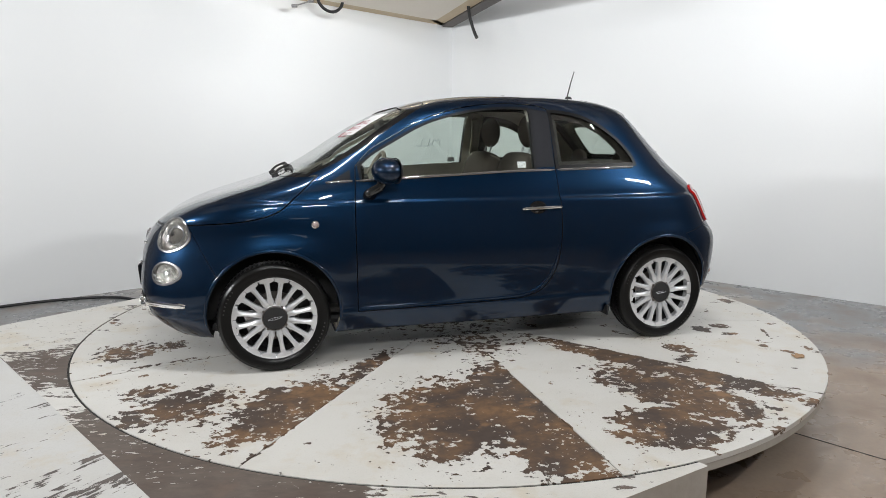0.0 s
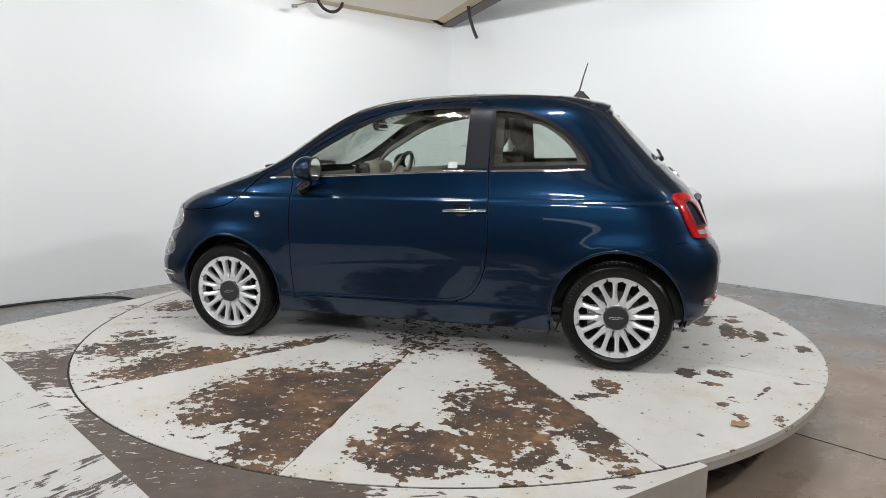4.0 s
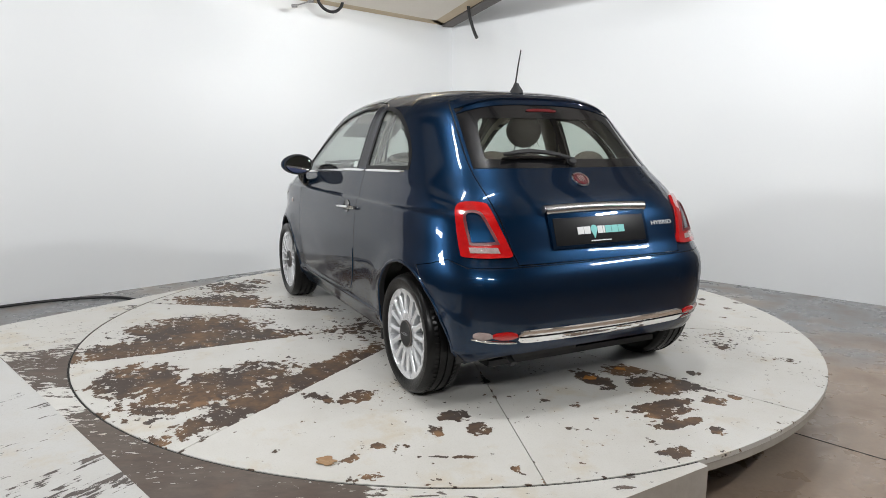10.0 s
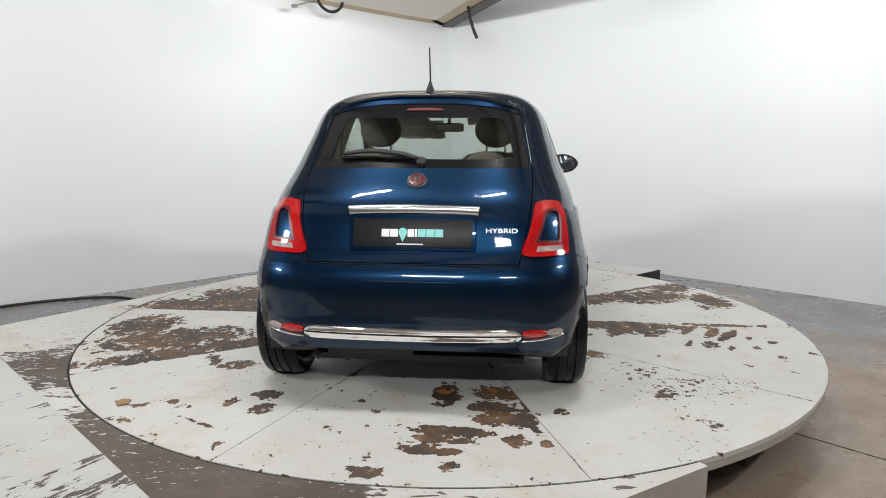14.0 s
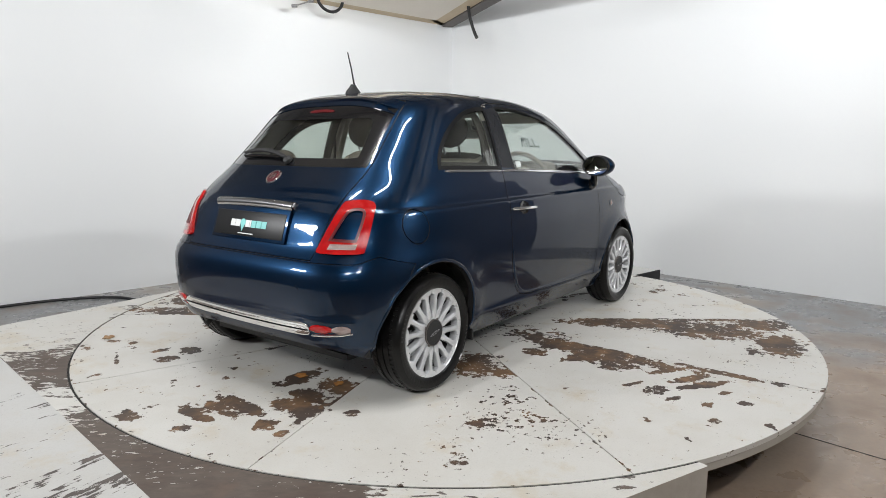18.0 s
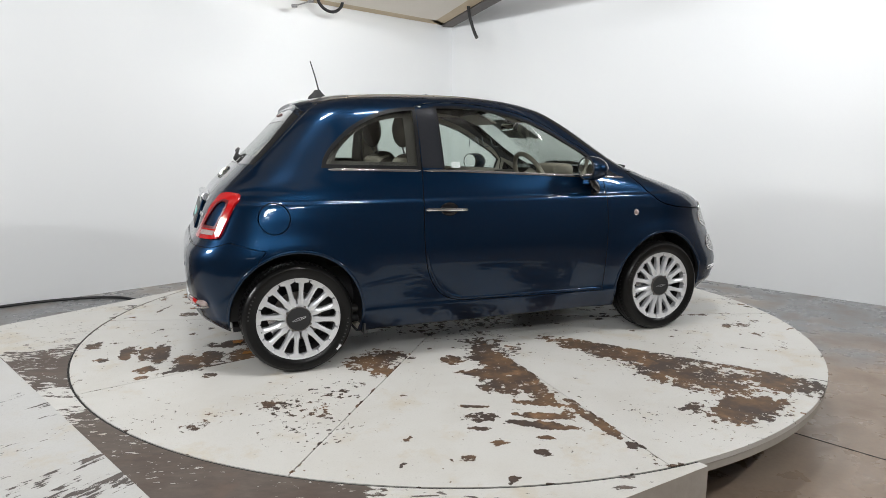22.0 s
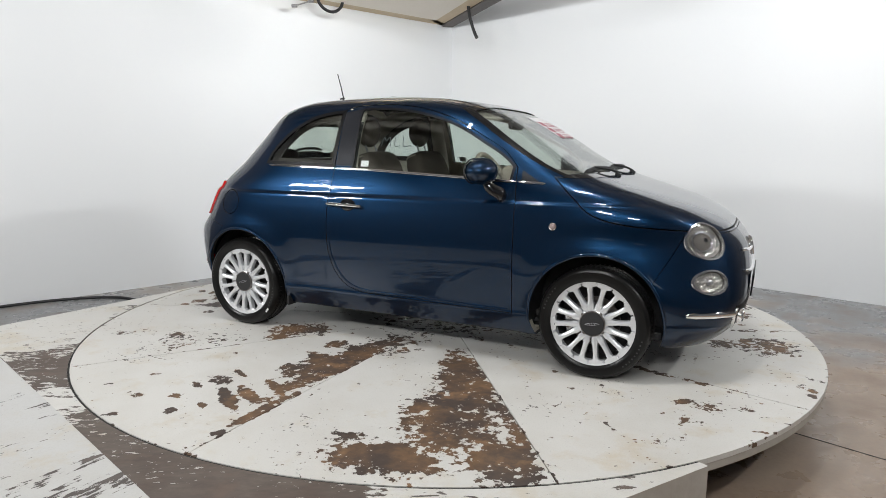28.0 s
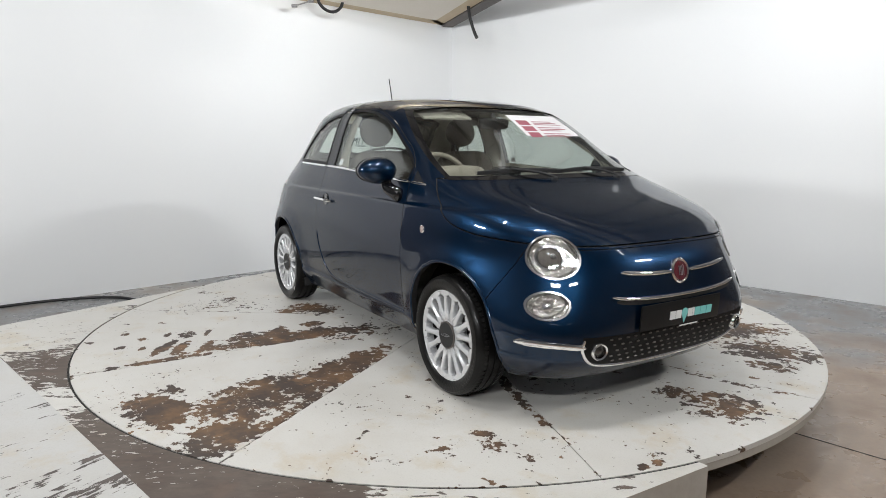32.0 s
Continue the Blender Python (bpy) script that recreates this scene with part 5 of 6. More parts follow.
# wheel houses, floor pan, running gear
for hx, hz in HUBS:
    for s in (1, -1):
        liner = bmesh.new()
        n, rows = 26, []
        for y in (0.50, 0.690):
            rows.append([liner.verts.new((hx + 0.356 * math.cos(math.pi * (1.12 * i / n - 0.06)), s * y, hz + 0.018 + 0.356 * math.sin(math.pi * (1.12 * i / n - 0.06)))) for i in range(n + 1)])
        for i in range(n):
            liner.faces.new((rows[0][i], rows[0][i + 1], rows[1][i + 1], rows[1][i]))
        liner.faces.new(rows[0])
        part("arch_liner", liner, M_PLASTIC, body, "black wheel arch liner", 40)
part("floor_pan", box((2.9, 1.24, 0.05), (0.02, 0, 0.215), 0.02), M_PLASTIC, body, "black underbody")
part("rear_axle", tube([(-1.15, -0.6, 0.27), (-1.15, 0.6, 0.27)], 0.03, 12), M_PLASTIC, body, "", 40)
part("silencer", box((0.22, 0.42, 0.11), (-1.38, 0.22, 0.250), 0.03), M_PLASTIC, body, "", 40)
part("exhaust_pipe", tube(smooth_path([(-1.42, 0.40, 0.25), (-1.52, 0.44, 0.245), (-1.58, 0.445, 0.215)], 5), 0.014, 12), M_PLASTIC, body, "small exhaust pipe end", 40)
for s in (1, -1):
    part("mud_flap", box((0.012, 0.13, 0.06), (-1.15 + 0.352, s * 0.70, 0.19), 0.004), M_PLASTIC, body)


# ---- details fixed to the panels ----
def onto(point, normal, up=(0, 0, 1)):
    """A pose at a point of the skin whose z looks out and whose y looks up."""
    w = Vector(normal).normalized()
    v = (Vector(up) - w * Vector(up).dot(w)).normalized()
    return Matrix.Translation(point) @ Matrix((v.cross(w), v, w)).transposed().to_4x4()


def moved(bm, m):
    bmesh.ops.transform(bm, matrix=m, verts=bm.verts)
    return bm


def strip(points, half, thick, rise=0.0, bm=None):
    """A flat bright moulding that lies on the skin: points are (place, normal)."""
    bm = bm or bmesh.new()
    rings = []
    for i, (p, n) in enumerate(points):
        a, c = points[max(i - 1, 0)][0], points[min(i + 1, len(points) - 1)][0]
        d = (c - a).normalized()
        n = (n - d * n.dot(d)).normalized()
        v = n.cross(d)
        end = min(i, len(points) - 1 - i)
        h = half * (0.40 if end == 0 else 0.78 if end == 1 else 0.95 if end == 2 else 1.0)
        rings.append([bm.verts.new(p + v * (h * q) + n * (rise + thick * r)) for q, r in ((-1, -0.5), (-0.85, 0.6), (-0.35, 1.0), (0.35, 1.0), (0.85, 0.6), (1, -0.5))])
    for a, c in zip(rings, rings[1:]):
        for k in range(6):
            bm.faces.new((a[k], a[(k + 1) % 6], c[(k + 1) % 6], c[k]))
    bm.faces.new(rings[0]), bm.faces.new(rings[-1][::-1])
    return bm


# rolled lips round the wheel openings
for hx, hz in HUBS:
    for s in (1, -1):
        run = []
        for k in range(41):
            a = radians(-9 + 198 * k / 40.0)
            at, n = side_at(hx + 0.3435 * math.cos(a), hz + 0.018 + 0.3435 * math.sin(a), s)
            run.append((at - n * 0.001, n))
        part("arch_lip", strip(run, 0.0085, 0.005), M_PAINT, body, "rolled wheel arch lip", 60)


def side_run(pts, s, steps=6):
    out = []
    for p in smooth_path([(x, 0, z) for x, z in pts], steps):
        at, n = side_at(p.x, p.z, s)
        out.append((at, n))
    return out


def front_run(pts, steps=6):
    return [front_at(p.y, p.z) for p in smooth_path([(0, y, z) for y, z in pts], steps)]


def rear_run(pts, steps=6):
    return [rear_at(p.y, p.z) for p in smooth_path([(0, y, z) for y, z in pts], steps)]


def belt(x):
    return 1.030 - 0.0478 * max(0.0, x + 0.31) + 0.012 * max(0.0, min(1.0, (-x - 0.45) / 0.5)) + 0.004


for s, door in DOORS:
    side_label = "bright chrome waist strip"
    part("waist_strip", strip(side_run([(x, belt(x)) for x in (-0.962, -0.80, -0.60, -0.458)], s), 0.0075, 0.006), M_CHROME, body, side_label, 40)
    part("waist_strip", strip(side_run([(x, belt(x)) for x in (-0.444, -0.2, 0.1, 0.4, 0.712)], s), 0.0075, 0.006), M_CHROME, door, side_label, 40)
    part("waist_strip", strip(side_run([(x, belt(x)) for x in (0.726, 0.80, 0.868)], s), 0.0075, 0.006), M_CHROME, body, side_label, 40)
    # folded hem along the foot of the door
    hem = [(0.700, 0.304), (0.40, 0.306), (0.10, 0.310), (-0.12, 0.314), (-0.27, 0.330), (-0.365, 0.388), (-0.428, 0.505), (-0.446, 0.60)]
    part("door_hem", strip(side_run(hem, s, 7), 0.0075, 0.0035), M_PAINT, door, "folded lower door edge", 60)
    # handle
    pa, na = side_at(-0.450, 0.824, s)
    pb, nb = side_at(-0.220, 0.818, s)
    n = (na + nb).normalized()
    grip = smooth_path([pa + n * 0.004, pa.lerp(pb, 0.06) + n * 0.026, pa.lerp(pb, 0.5) + n * 0.036, pa.lerp(pb, 0.94) + n * 0.026, pb + n * 0.004], 6)
    part("door_handle", tube(grip, 0.0125, 12, flat=0.75), M_CHROME, door, "chrome bar handle", 50)
    # no hollow is cut behind the handle; a dark disc on the skin stands in
    mid, mn = side_at(-0.315, 0.826, s)
    bowl = lathe([(0.052, 0.0015), (0.050, 0.004), (0.044, 0.002), (0.0, 0.0008)], 32, "Z")
    part("recess_disc", moved(bowl, onto(mid, mn) @ Matrix.Diagonal((1.0, 0.72, 1, 1))), M_GLOSSBLACK, door, "dark disc in place of a hand recess", 40)
    # repeater
    rp, rn = side_at(0.932, 0.767, s)
    rep = part("side_repeater", moved(lathe([(0.0, -0.003), (0.017, -0.003), (0.017, 0.004), (0.012, 0.009), (0.0, 0.011)], 24, "Z"), onto(rp, rn)), M_CLEARLENS, body, "small clear side repeater", 40)
    part("repeater_ring", moved(lathe([(0.016, -0.002), (0.020, -0.002), (0.020, 0.004), (0.016, 0.006)], 24, "Z", closed=True), onto(rp, rn)), M_CHROME, rep, "", 40)
    # mirror
    bm = bmesh.new()
    bmesh.ops.create_uvsphere(bm, u_segments=28, v_segments=18, radius=1.0)
    for v in bm.verts:
        x, y, z = v.co
        v.co = Vector((max(x, -0.42) * 0.084, y * 0.106 * (1 + 0.05 * x), z * (0.070 - 0.006 * y)))
    centre = Vector((0.560, 0.842 * s, 1.040))
    tilt = Matrix.Translation(centre) @ Matrix.Rotation(radians(7 * s), 4, "Z")
    if s < 0:
        for v in bm.verts:
            v.co.y *= -1
        bmesh.ops.reverse_faces(bm, faces=bm.faces)
    mirror = part("door_mirror", moved(bm, tilt), M_PAINT, door, "dark-blue rounded door mirror", 45)
    glass = lathe([(0.0, 0.0), (0.9, 0.0), (0.9, 0.05), (0.0, 0.06)], 32, "X")
    for v in glass.verts:
        v.co = Vector((-0.042 - v.co.x * 0.06, v.co.y * 0.098, v.co.z * 0.064))
    part("mirror_glass", moved(glass, tilt), M_MIRROR, mirror, "mirror glass", 40)
    edge = lathe([(0.90, 0.0), (0.985, 0.0), (0.985, 0.06), (0.90, 0.09)], 32, "X", closed=True)
    for v in edge.verts:
        v.co = Vector((-0.041 - v.co.x * 0.06, v.co.y * 0.104, v.co.z * 0.068))
    part("mirror_edge", moved(edge, tilt), M_PLASTIC, mirror, "", 40)
    foot, fn = side_at(0.640, 0.905, s)
    part("mirror_stalk", tube(smooth_path([centre + Vector((0.01, -0.045 * s, -0.035)), centre + Vector((0.035, -0.045 * s, -0.085)), foot + fn * 0.02 + Vector((0, 0, 0.015)), foot - fn * 0.012], 6), 0.027, 14, taper=0.040, flat=0.7),
         M_GLOSSBLACK, mirror, "black mirror foot", 45)

# number-plate panels carry plain bars in the lettering's colours
def badge(at, n, parent, r=0.047):
    m = onto(at, n)
    ring = part("badge", moved(lathe([(0.0, -0.004), (r, -0.004), (r, 0.006), (r * 0.90, 0.012), (r * 0.80, 0.008), (0.0, 0.008)], 40, "Z"), m), M_CHROME, parent, "round chrome badge with a dark red centre", 35)
    part("badge_field", moved(lathe([(0.0, 0.0081), (r * 0.78, 0.0081), (r * 0.74, 0.0105), (0.0, 0.0125)], 36, "Z"), m), M_BADGERED, ring, "dark red enamel", 35)
    for k in (-1.2, -0.4, 0.4, 1.2):
        part("badge_bar", moved(box((0.005, 0.036 * r / 0.047, 0.003), (0.0115 * k, 0, 0.0125), 0.001), m), M_CHROME, ring)


def lettering(parent, m, long=0.27, high=0.034):
    """A row of plain bars and a pin shape, white then teal."""
    x = -long / 2
    for k, (w, mat) in enumerate(((0.034, M_WHITE), (0.034, M_WHITE), (0.036, None), (0.028, M_WHITE), (0.010, M_WHITE), (0.034, M_TEAL), (0.036, M_TEAL), (0.034, M_TEAL))):
        if mat is not None:
            part("lettering_bar", moved(box((w, high, 0.002), (x + w / 2, 0, 0.001), 0.0), m), mat, parent)
        else:
            pin = slab([(0.019 * math.cos(a), 0.004 + 0.019 * math.sin(a)) for a in (radians(-40 + 260 * i / 20) for i in range(21))] + [(0.0, -0.040)], 0.0, 0.002)
            part("lettering_pin", moved(pin, m @ Matrix.Translation((x + w / 2, 0, 0))), M_TEAL, parent, "teal pin shape")
        x += w + 0.0032
    part("lettering_line", moved(box((0.115, 0.005, 0.0015), (-0.01, -high * 1.45, 0.001), 0.0), m), M_WHITE, parent)


p, n = rear_at(0.0, 0.792)
plate_m = onto(p + n * 0.008, n)
rear_plate = part("plate_panel", moved(box((0.52, 0.125, 0.010), (0, 0, 0.0), 0.004), plate_m), M_PLATE, tailgate, "black panel with white and teal lettering bars", 40)
lettering(rear_plate, plate_m @ Matrix.Translation((0, 0.0, 0.0052)))
part("plate_recess", moved(box((0.555, 0.165, 0.012), (0, 0.005, -0.004), 0.006), plate_m), M_PAINT, tailgate, "recess behind the panel", 40)
bar_pts = [(q, nn) for q, nn in rear_run([(y, 0.884 + 0.007 * (1 - (y / 0.29) ** 2)) for y in (-0.285, -0.27, -0.15, 0.0, 0.15, 0.27, 0.285)], 5)]
part("tailgate_bar", strip(bar_pts, 0.025, 0.030), M_SATIN, tailgate, "broad chrome grip bar over the panel", 50)
p, n = rear_at(0.0, 1.012)
badge(p, n, tailgate)
# the model word in chrome letters
word = bpy.data.curves.new("word", "FONT")
word.body, word.size, word.extrude, word.align_x, word.align_y = "HYBRID", 0.036, 0.0015, "CENTER", "CENTER"
holder = new("word_source", word)
deps = bpy.context.evaluated_depsgraph_get()
deps.update()
word_me = bpy.data.meshes.new_from_object(holder.evaluated_get(deps))
bpy.data.objects.remove(holder)
p, n = rear_at(-0.385, 0.806)
word_me.transform(onto(p + n * 0.003, n) @ Matrix.Diagonal((1.12, 0.8, 1, 1)))
part("model_lettering", word_me, M_ALLOY, tailgate, "chrome word HYBRID")
# chrome bumper strip and reflectors
low = [(-0.475, 0.362), (-0.40, 0.360), (-0.2, 0.356), (0.0, 0.354), (0.2, 0.356), (0.40, 0.360), (0.475, 0.362)]
part("bumper_strip", strip(rear_run(low, 4), 0.033, 0.010), M_CHROME, rear_bumper, "chrome strip along the rear bumper", 50)
part("strip_groove", strip([(q + nn * 0.0125, nn) for q, nn in rear_run([(y, z + 0.004) for y, z in low], 4)], 0.003, 0.002), M_GLOSSBLACK, rear_bumper)
for s in (1, -1):
    run = rear_run([(s * y, z) for y, z in ((0.480, 0.371), (0.54, 0.372), (0.60, 0.373), (0.655, 0.373))], 4)
    part("reflector", strip(run[:8], 0.020, 0.010), M_REDLENS, rear_bumper, "red bumper reflector", 50)
    part("bumper_lamp", strip(run[7:], 0.020, 0.0095), M_CLEARLENS, rear_bumper, "pinkish clear bumper lamp", 50)
    run = rear_run([(s * y, z) for y, z in ((0.478, 0.338), (0.54, 0.342), (0.60, 0.348), (0.66, 0.358))], 4)
    part("reflector_trim", strip(run, 0.007, 0.008), M_CHROME, rear_bumper, "", 50)
    part("parking_sensor", moved(lathe([(0.0, 0.0), (0.011, 0.0), (0.010, 0.002), (0.0, 0.003)], 20, "Z"), onto(*rear_at(0.42 * s, 0.55))), M_PAINT, rear_bumper, "", 40)
# rear wiper
wp, wn = rear_at(-0.01, 1.092)
rear_wiper = part("rear_wiper", moved(lathe([(0.0, 0.0), (0.024, 0.0), (0.022, 0.018), (0.012, 0.026), (0.0, 0.027)], 20, "Z"), onto(wp, wn)), M_PLASTIC, tailgate, "black rear wiper", 40)
arm = [(q + nn * h, nn) for (q, nn), h in zip(rear_run([(-0.01, 1.095), (0.10, 1.118), (0.24, 1.128), (0.36, 1.112)], 4), [0.022] * 3 + [0.026] * 10)]
part("wiper_arm", strip(arm, 0.011, 0.008), M_PLASTIC, rear_wiper, "", 40)
blade = [(q + nn * 0.008, nn) for q, nn in rear_run([(0.02, 1.104), (0.14, 1.108), (0.26, 1.110), (0.37, 1.104)], 4)]
part("wiper_blade", strip(blade, 0.006, 0.010), M_GLOSSBLACK, rear_wiper, "", 40)
part("high_brake_lamp", strip([(q + nn * 0.0005, nn) for q, nn in rear_run([(-0.09, 1.346), (-0.04, 1.349), (0.0, 1.350), (0.04, 1.349), (0.09, 1.346)], 3)], 0.010, 0.003), M_DARKRED, tailgate, "thin red high brake lamp", 40)
# roof edge spoiler and aerial
visor, visor_rows = bmesh.new(), []
for i in range(33):
    y = -0.47 + 0.94 * i / 32
    edge = abs(y / 0.47)
    drop = 0.055 * edge ** 3
    top, n_top = rear_at(y, 1.436 - drop)
    low, n_low = rear_at(y, 1.378 - drop)
    reach = 0.032 * (1 - edge ** 6)
    tip = low.lerp(top, 0.42) + Vector((-reach, 0, 0.010 * (1 - edge ** 4)))
    mid = top.lerp(tip, 0.5) + Vector((0, 0, 0.006 * (1 - edge ** 4)))
    row = [top + n_top * 0.0015, mid, tip + Vector((0.004, 0, 0.003)), tip, tip + Vector((0.005, 0, -0.010)), low + n_low * 0.001, low - n_low * 0.012, top - n_top * 0.012]
    visor_rows.append([visor.verts.new(v) for v in row])
for a, c in zip(visor_rows, visor_rows[1:]):
    for k in range(8):
        visor.faces.new((a[k], a[(k + 1) % 8], c[(k + 1) % 8], c[k]))
visor.faces.new(visor_rows[0]), visor.faces.new(visor_rows[-1][::-1])
part("roof_spoiler", visor, M_PAINT, tailgate, "dark-blue roof edge spoiler", 35)
ap, an = top_at(-0.865, 0.0)
aerial = part("aerial_foot", moved(lathe([(0.0, -0.01), (0.026, -0.01), (0.024, 0.006), (0.013, 0.028), (0.008, 0.045), (0.0, 0.047)], 20, "Z"), Matrix.Translation(ap + Vector((-0.010, 0, 0))) @ Matrix.Diagonal((2.3, 0.85, 1, 1))), M_PLASTIC, body, "black aerial foot", 40)
part("aerial", tube([(ap.x, 0, ap.z + 0.035), (-0.889, 0, 1.59), (-0.914, 0, 1.672)], 0.0048, 8, taper=0.0032), M_PLASTIC, aerial, "thin black aerial", 40)
# glass roof cross bar and front edge
part("roof_joint", strip([top_at(-0.28, y) for y in (-0.44, -0.3, -0.1, 0.1, 0.3, 0.44)], 0.006, 0.0015), M_PLASTIC, body)

# nose
p, n = front_at(0.0, 0.632)
badge(p, n, front_bumper, 0.056)
for s in (1, -1):
    part("nose_bar", strip([(q + nn * 0.004, nn) for q, nn in front_run([(s * 0.058, 0.632), (s * 0.15, 0.634), (s * 0.25, 0.640), (s * 0.335, 0.648)], 4)], 0.010, 0.009), M_CHROME, front_bumper, "chrome nose bar", 50)
    ring_at, ring_n = front_at(0.452 * s, 0.335)
    fog = part("fog_lamp", moved(lathe([(0.027, -0.006), (0.038, -0.006), (0.038, 0.010), (0.034, 0.016), (0.028, 0.012)], 32, "Z", closed=True), onto(ring_at + ring_n * 0.006, ring_n + Vector((0.6, 0, 0)))), M_CHROME, front_bumper,
               "small fog lamp in a chrome ring", 40)
    part("fog_lens", moved(lathe([(0.0, -0.004), (0.029, -0.004), (0.020, 0.006), (0.0, 0.009)], 28, "Z"), onto(ring_at + ring_n * 0.006, ring_n + Vector((0.6, 0, 0)))), M_LAMPDARK, fog, "dark lens", 40)
    whisker = front_run([(s * 0.512, 0.352), (s * 0.56, 0.358), (s * 0.62, 0.362), (s * 0.68, 0.362), (s * 0.712, 0.360)], 4)
    part("bumper_whisker", strip(whisker, 0.016, 0.010), M_CHROME, front_bumper, "chrome whisker beside the lower grille", 50)
part("nose_strip", strip([(q + nn * 0.004, nn) for q, nn in front_run([(-0.395, 0.552), (-0.30, 0.540), (-0.15, 0.532), (0.0, 0.530), (0.15, 0.532), (0.30, 0.540), (0.395, 0.552)], 4)], 0.008, 0.010), M_CHROME, front_bumper, "chrome strip under the badge", 50)
part("nose_slot", strip([(q + nn * 0.001, nn) for q, nn in front_run([(-0.37, 0.532), (-0.25, 0.521), (0.0, 0.514), (0.25, 0.521), (0.37, 0.532)], 5)], 0.010, 0.002), M_PLASTIC, front_bumper, "dark slot", 50)
GRILLE = rounded([(-0.525, 0.395), (-0.30, 0.392), (0.0, 0.390), (0.30, 0.392), (0.525, 0.395), (0.520, 0.330), (0.445, 0.268), (0.25, 0.242), (0.0, 0.232), (-0.25, 0.242), (-0.445, 0.268), (-0.520, 0.330)], (0, 4), 4)
grille = pane_part("lower_grille", GRILLE, "end", 1.4, 2.0, M_GRILLE, front_bumper, "black lower grille with bright studs", double_wall("g", 0.002, -0.004))
edge_pts = front_run([(0.520, 0.385), (0.518, 0.330), (0.445, 0.266), (0.25, 0.240), (0.0, 0.230), (-0.25, 0.240), (-0.445, 0.266), (-0.518, 0.330), (-0.520, 0.385)], 6)
part("grille_lip", strip(edge_pts, 0.008, 0.010), M_CHROME, front_bumper, "chrome lip under the grille", 50)
stud = box((0.016, 0.006, 0.006), (0, 0, 0), 0.0015)
stud_me = bpy.data.meshes.new("grille_stud")
stud.to_mesh(stud_me)
stud.free()
stud_me.materials.append(M_DISC)
for row in range(5):
    for k in range(19):
        y, z = -0.40 + 0.0445 * k + (0.022 if row % 2 else 0.0), 0.378 - 0.026 * row
        if abs(y) > 0.415 - 0.012 * row:
            continue
        q, nn = front_at(y, z)
        st = new("grille_stud", stud_me)
        st.parent = grille
        st.matrix_local = onto(q + nn * 0.004, nn)
p, n = front_at(0.0, 0.452)
fplate_m = onto(p + n * 0.012, n)
front_plate = part("front_plate_panel", moved(box((0.52, 0.112, 0.008), (0, 0, 0), 0.003), fplate_m), M_PLATE, front_bumper, "black panel with white and teal lettering bars", 40)
lettering(front_plate, fplate_m @ Matrix.Translation((0.062, -0.008, 0.0045)) @ Matrix.Diagonal((1.05, 1.1, 1, 1)), 0.27, 0.034)

# wipers, cowl, stickers on the glass
def screen_at(y, z):
    return front_at(y, z)


part("cowl", strip([(q - nn * 0.006, nn) for q, nn in [screen_at(-0.62 + 1.24 * i / 20, 1.004) for i in range(21)]], 0.020, 0.005), M_PLASTIC, body, "black cowl under the windscreen", 50)
for y0, y1, yp in ((-0.52, 0.02, -0.10), (-0.02, 0.50, 0.36)):
    pv, pn = screen_at(yp, 1.002)
    wiper = part("wiper", moved(lathe([(0.0, 0.0), (0.020, 0.0), (0.018, 0.012), (0.0, 0.016)], 16, "Z"), onto(pv, pn)), M_PLASTIC, body, "black windscreen wiper", 40)
    tip, tn = screen_at((y0 + y1) / 2 - 0.06, 1.040)
    part("wiper_arm", tube(smooth_path([pv + pn * 0.012, pv.lerp(tip, 0.4) + pn * 0.022, tip + tn * 0.017], 5), 0.007, 8), M_PLASTIC, wiper, "", 40)
    part("wiper_blade", strip([(q + nn * 0.004, nn) for q, nn in [screen_at(y0 + (y1 - y0) * i / 12, 1.030 + 0.012 * math.sin(math.pi * i / 12)) for i in range(13)]], 0.008, 0.013), M_PLASTIC, wiper, "", 40)
sticker = pane_part("sticker", [(0.05, 1.228), (0.47, 1.228), (0.43, 1.352), (0.05, 1.352)], "end", 0.2, 1.2, M_PAPER, body, "white paper sticker with dark red print", double_wall("st", -0.0022, -0.0032), offset=0.004)
for k in range(3):
    z0 = 1.320 - 0.036 * k
    pane_part("printed_block", [(0.075, z0 - 0.028), (0.16, z0 - 0.028), (0.16, z0), (0.075, z0)], "end", 0.2, 1.2, M_REDINK, sticker, "", double_wall("pr", -0.0010, -0.0018), offset=0.003)
    for j in range(3):
        pane_part("printed_line", [(0.19, z0 - 0.009 - 0.009 * j), (0.34 + 0.03 * ((k + j) % 3), z0 - 0.009 - 0.009 * j), (0.34 + 0.03 * ((k + j) % 3), z0 - 0.005 - 0.009 * j), (0.19, z0 - 0.005 - 0.009 * j)], "end", 0.2, 1.2, M_REDINK, sticker, "",
                  double_wall("pr", -0.0010, -0.0018), offset=0.003)
# hand-drawn marks on the window of the driver's door
MARKS = [[(0.0, 0.0), (0.010, 0.050), (0.022, 0.030), (0.036, 0.052), (0.045, 0.0)], [(0.062, 0.052), (0.066, 0.002), (0.090, 0.004)], [(0.100, 0.052), (0.106, 0.0), (0.134, 0.004), (0.140, -0.004)]]
driver = [d for s, d in DOORS if s < 0][0]
for stroke in MARKS:
    pts = []
    for u, v in stroke:
        q, nn = side_at(-0.150 + u * 1.42, 1.166 + v, -1)
        pts.append(q + nn * -0.002)
    part("marker_stroke", tube(smooth_path(pts, 4), 0.0022, 6), M_INK, driver)
q, nn = side_at(-0.245, 1.067, -1)
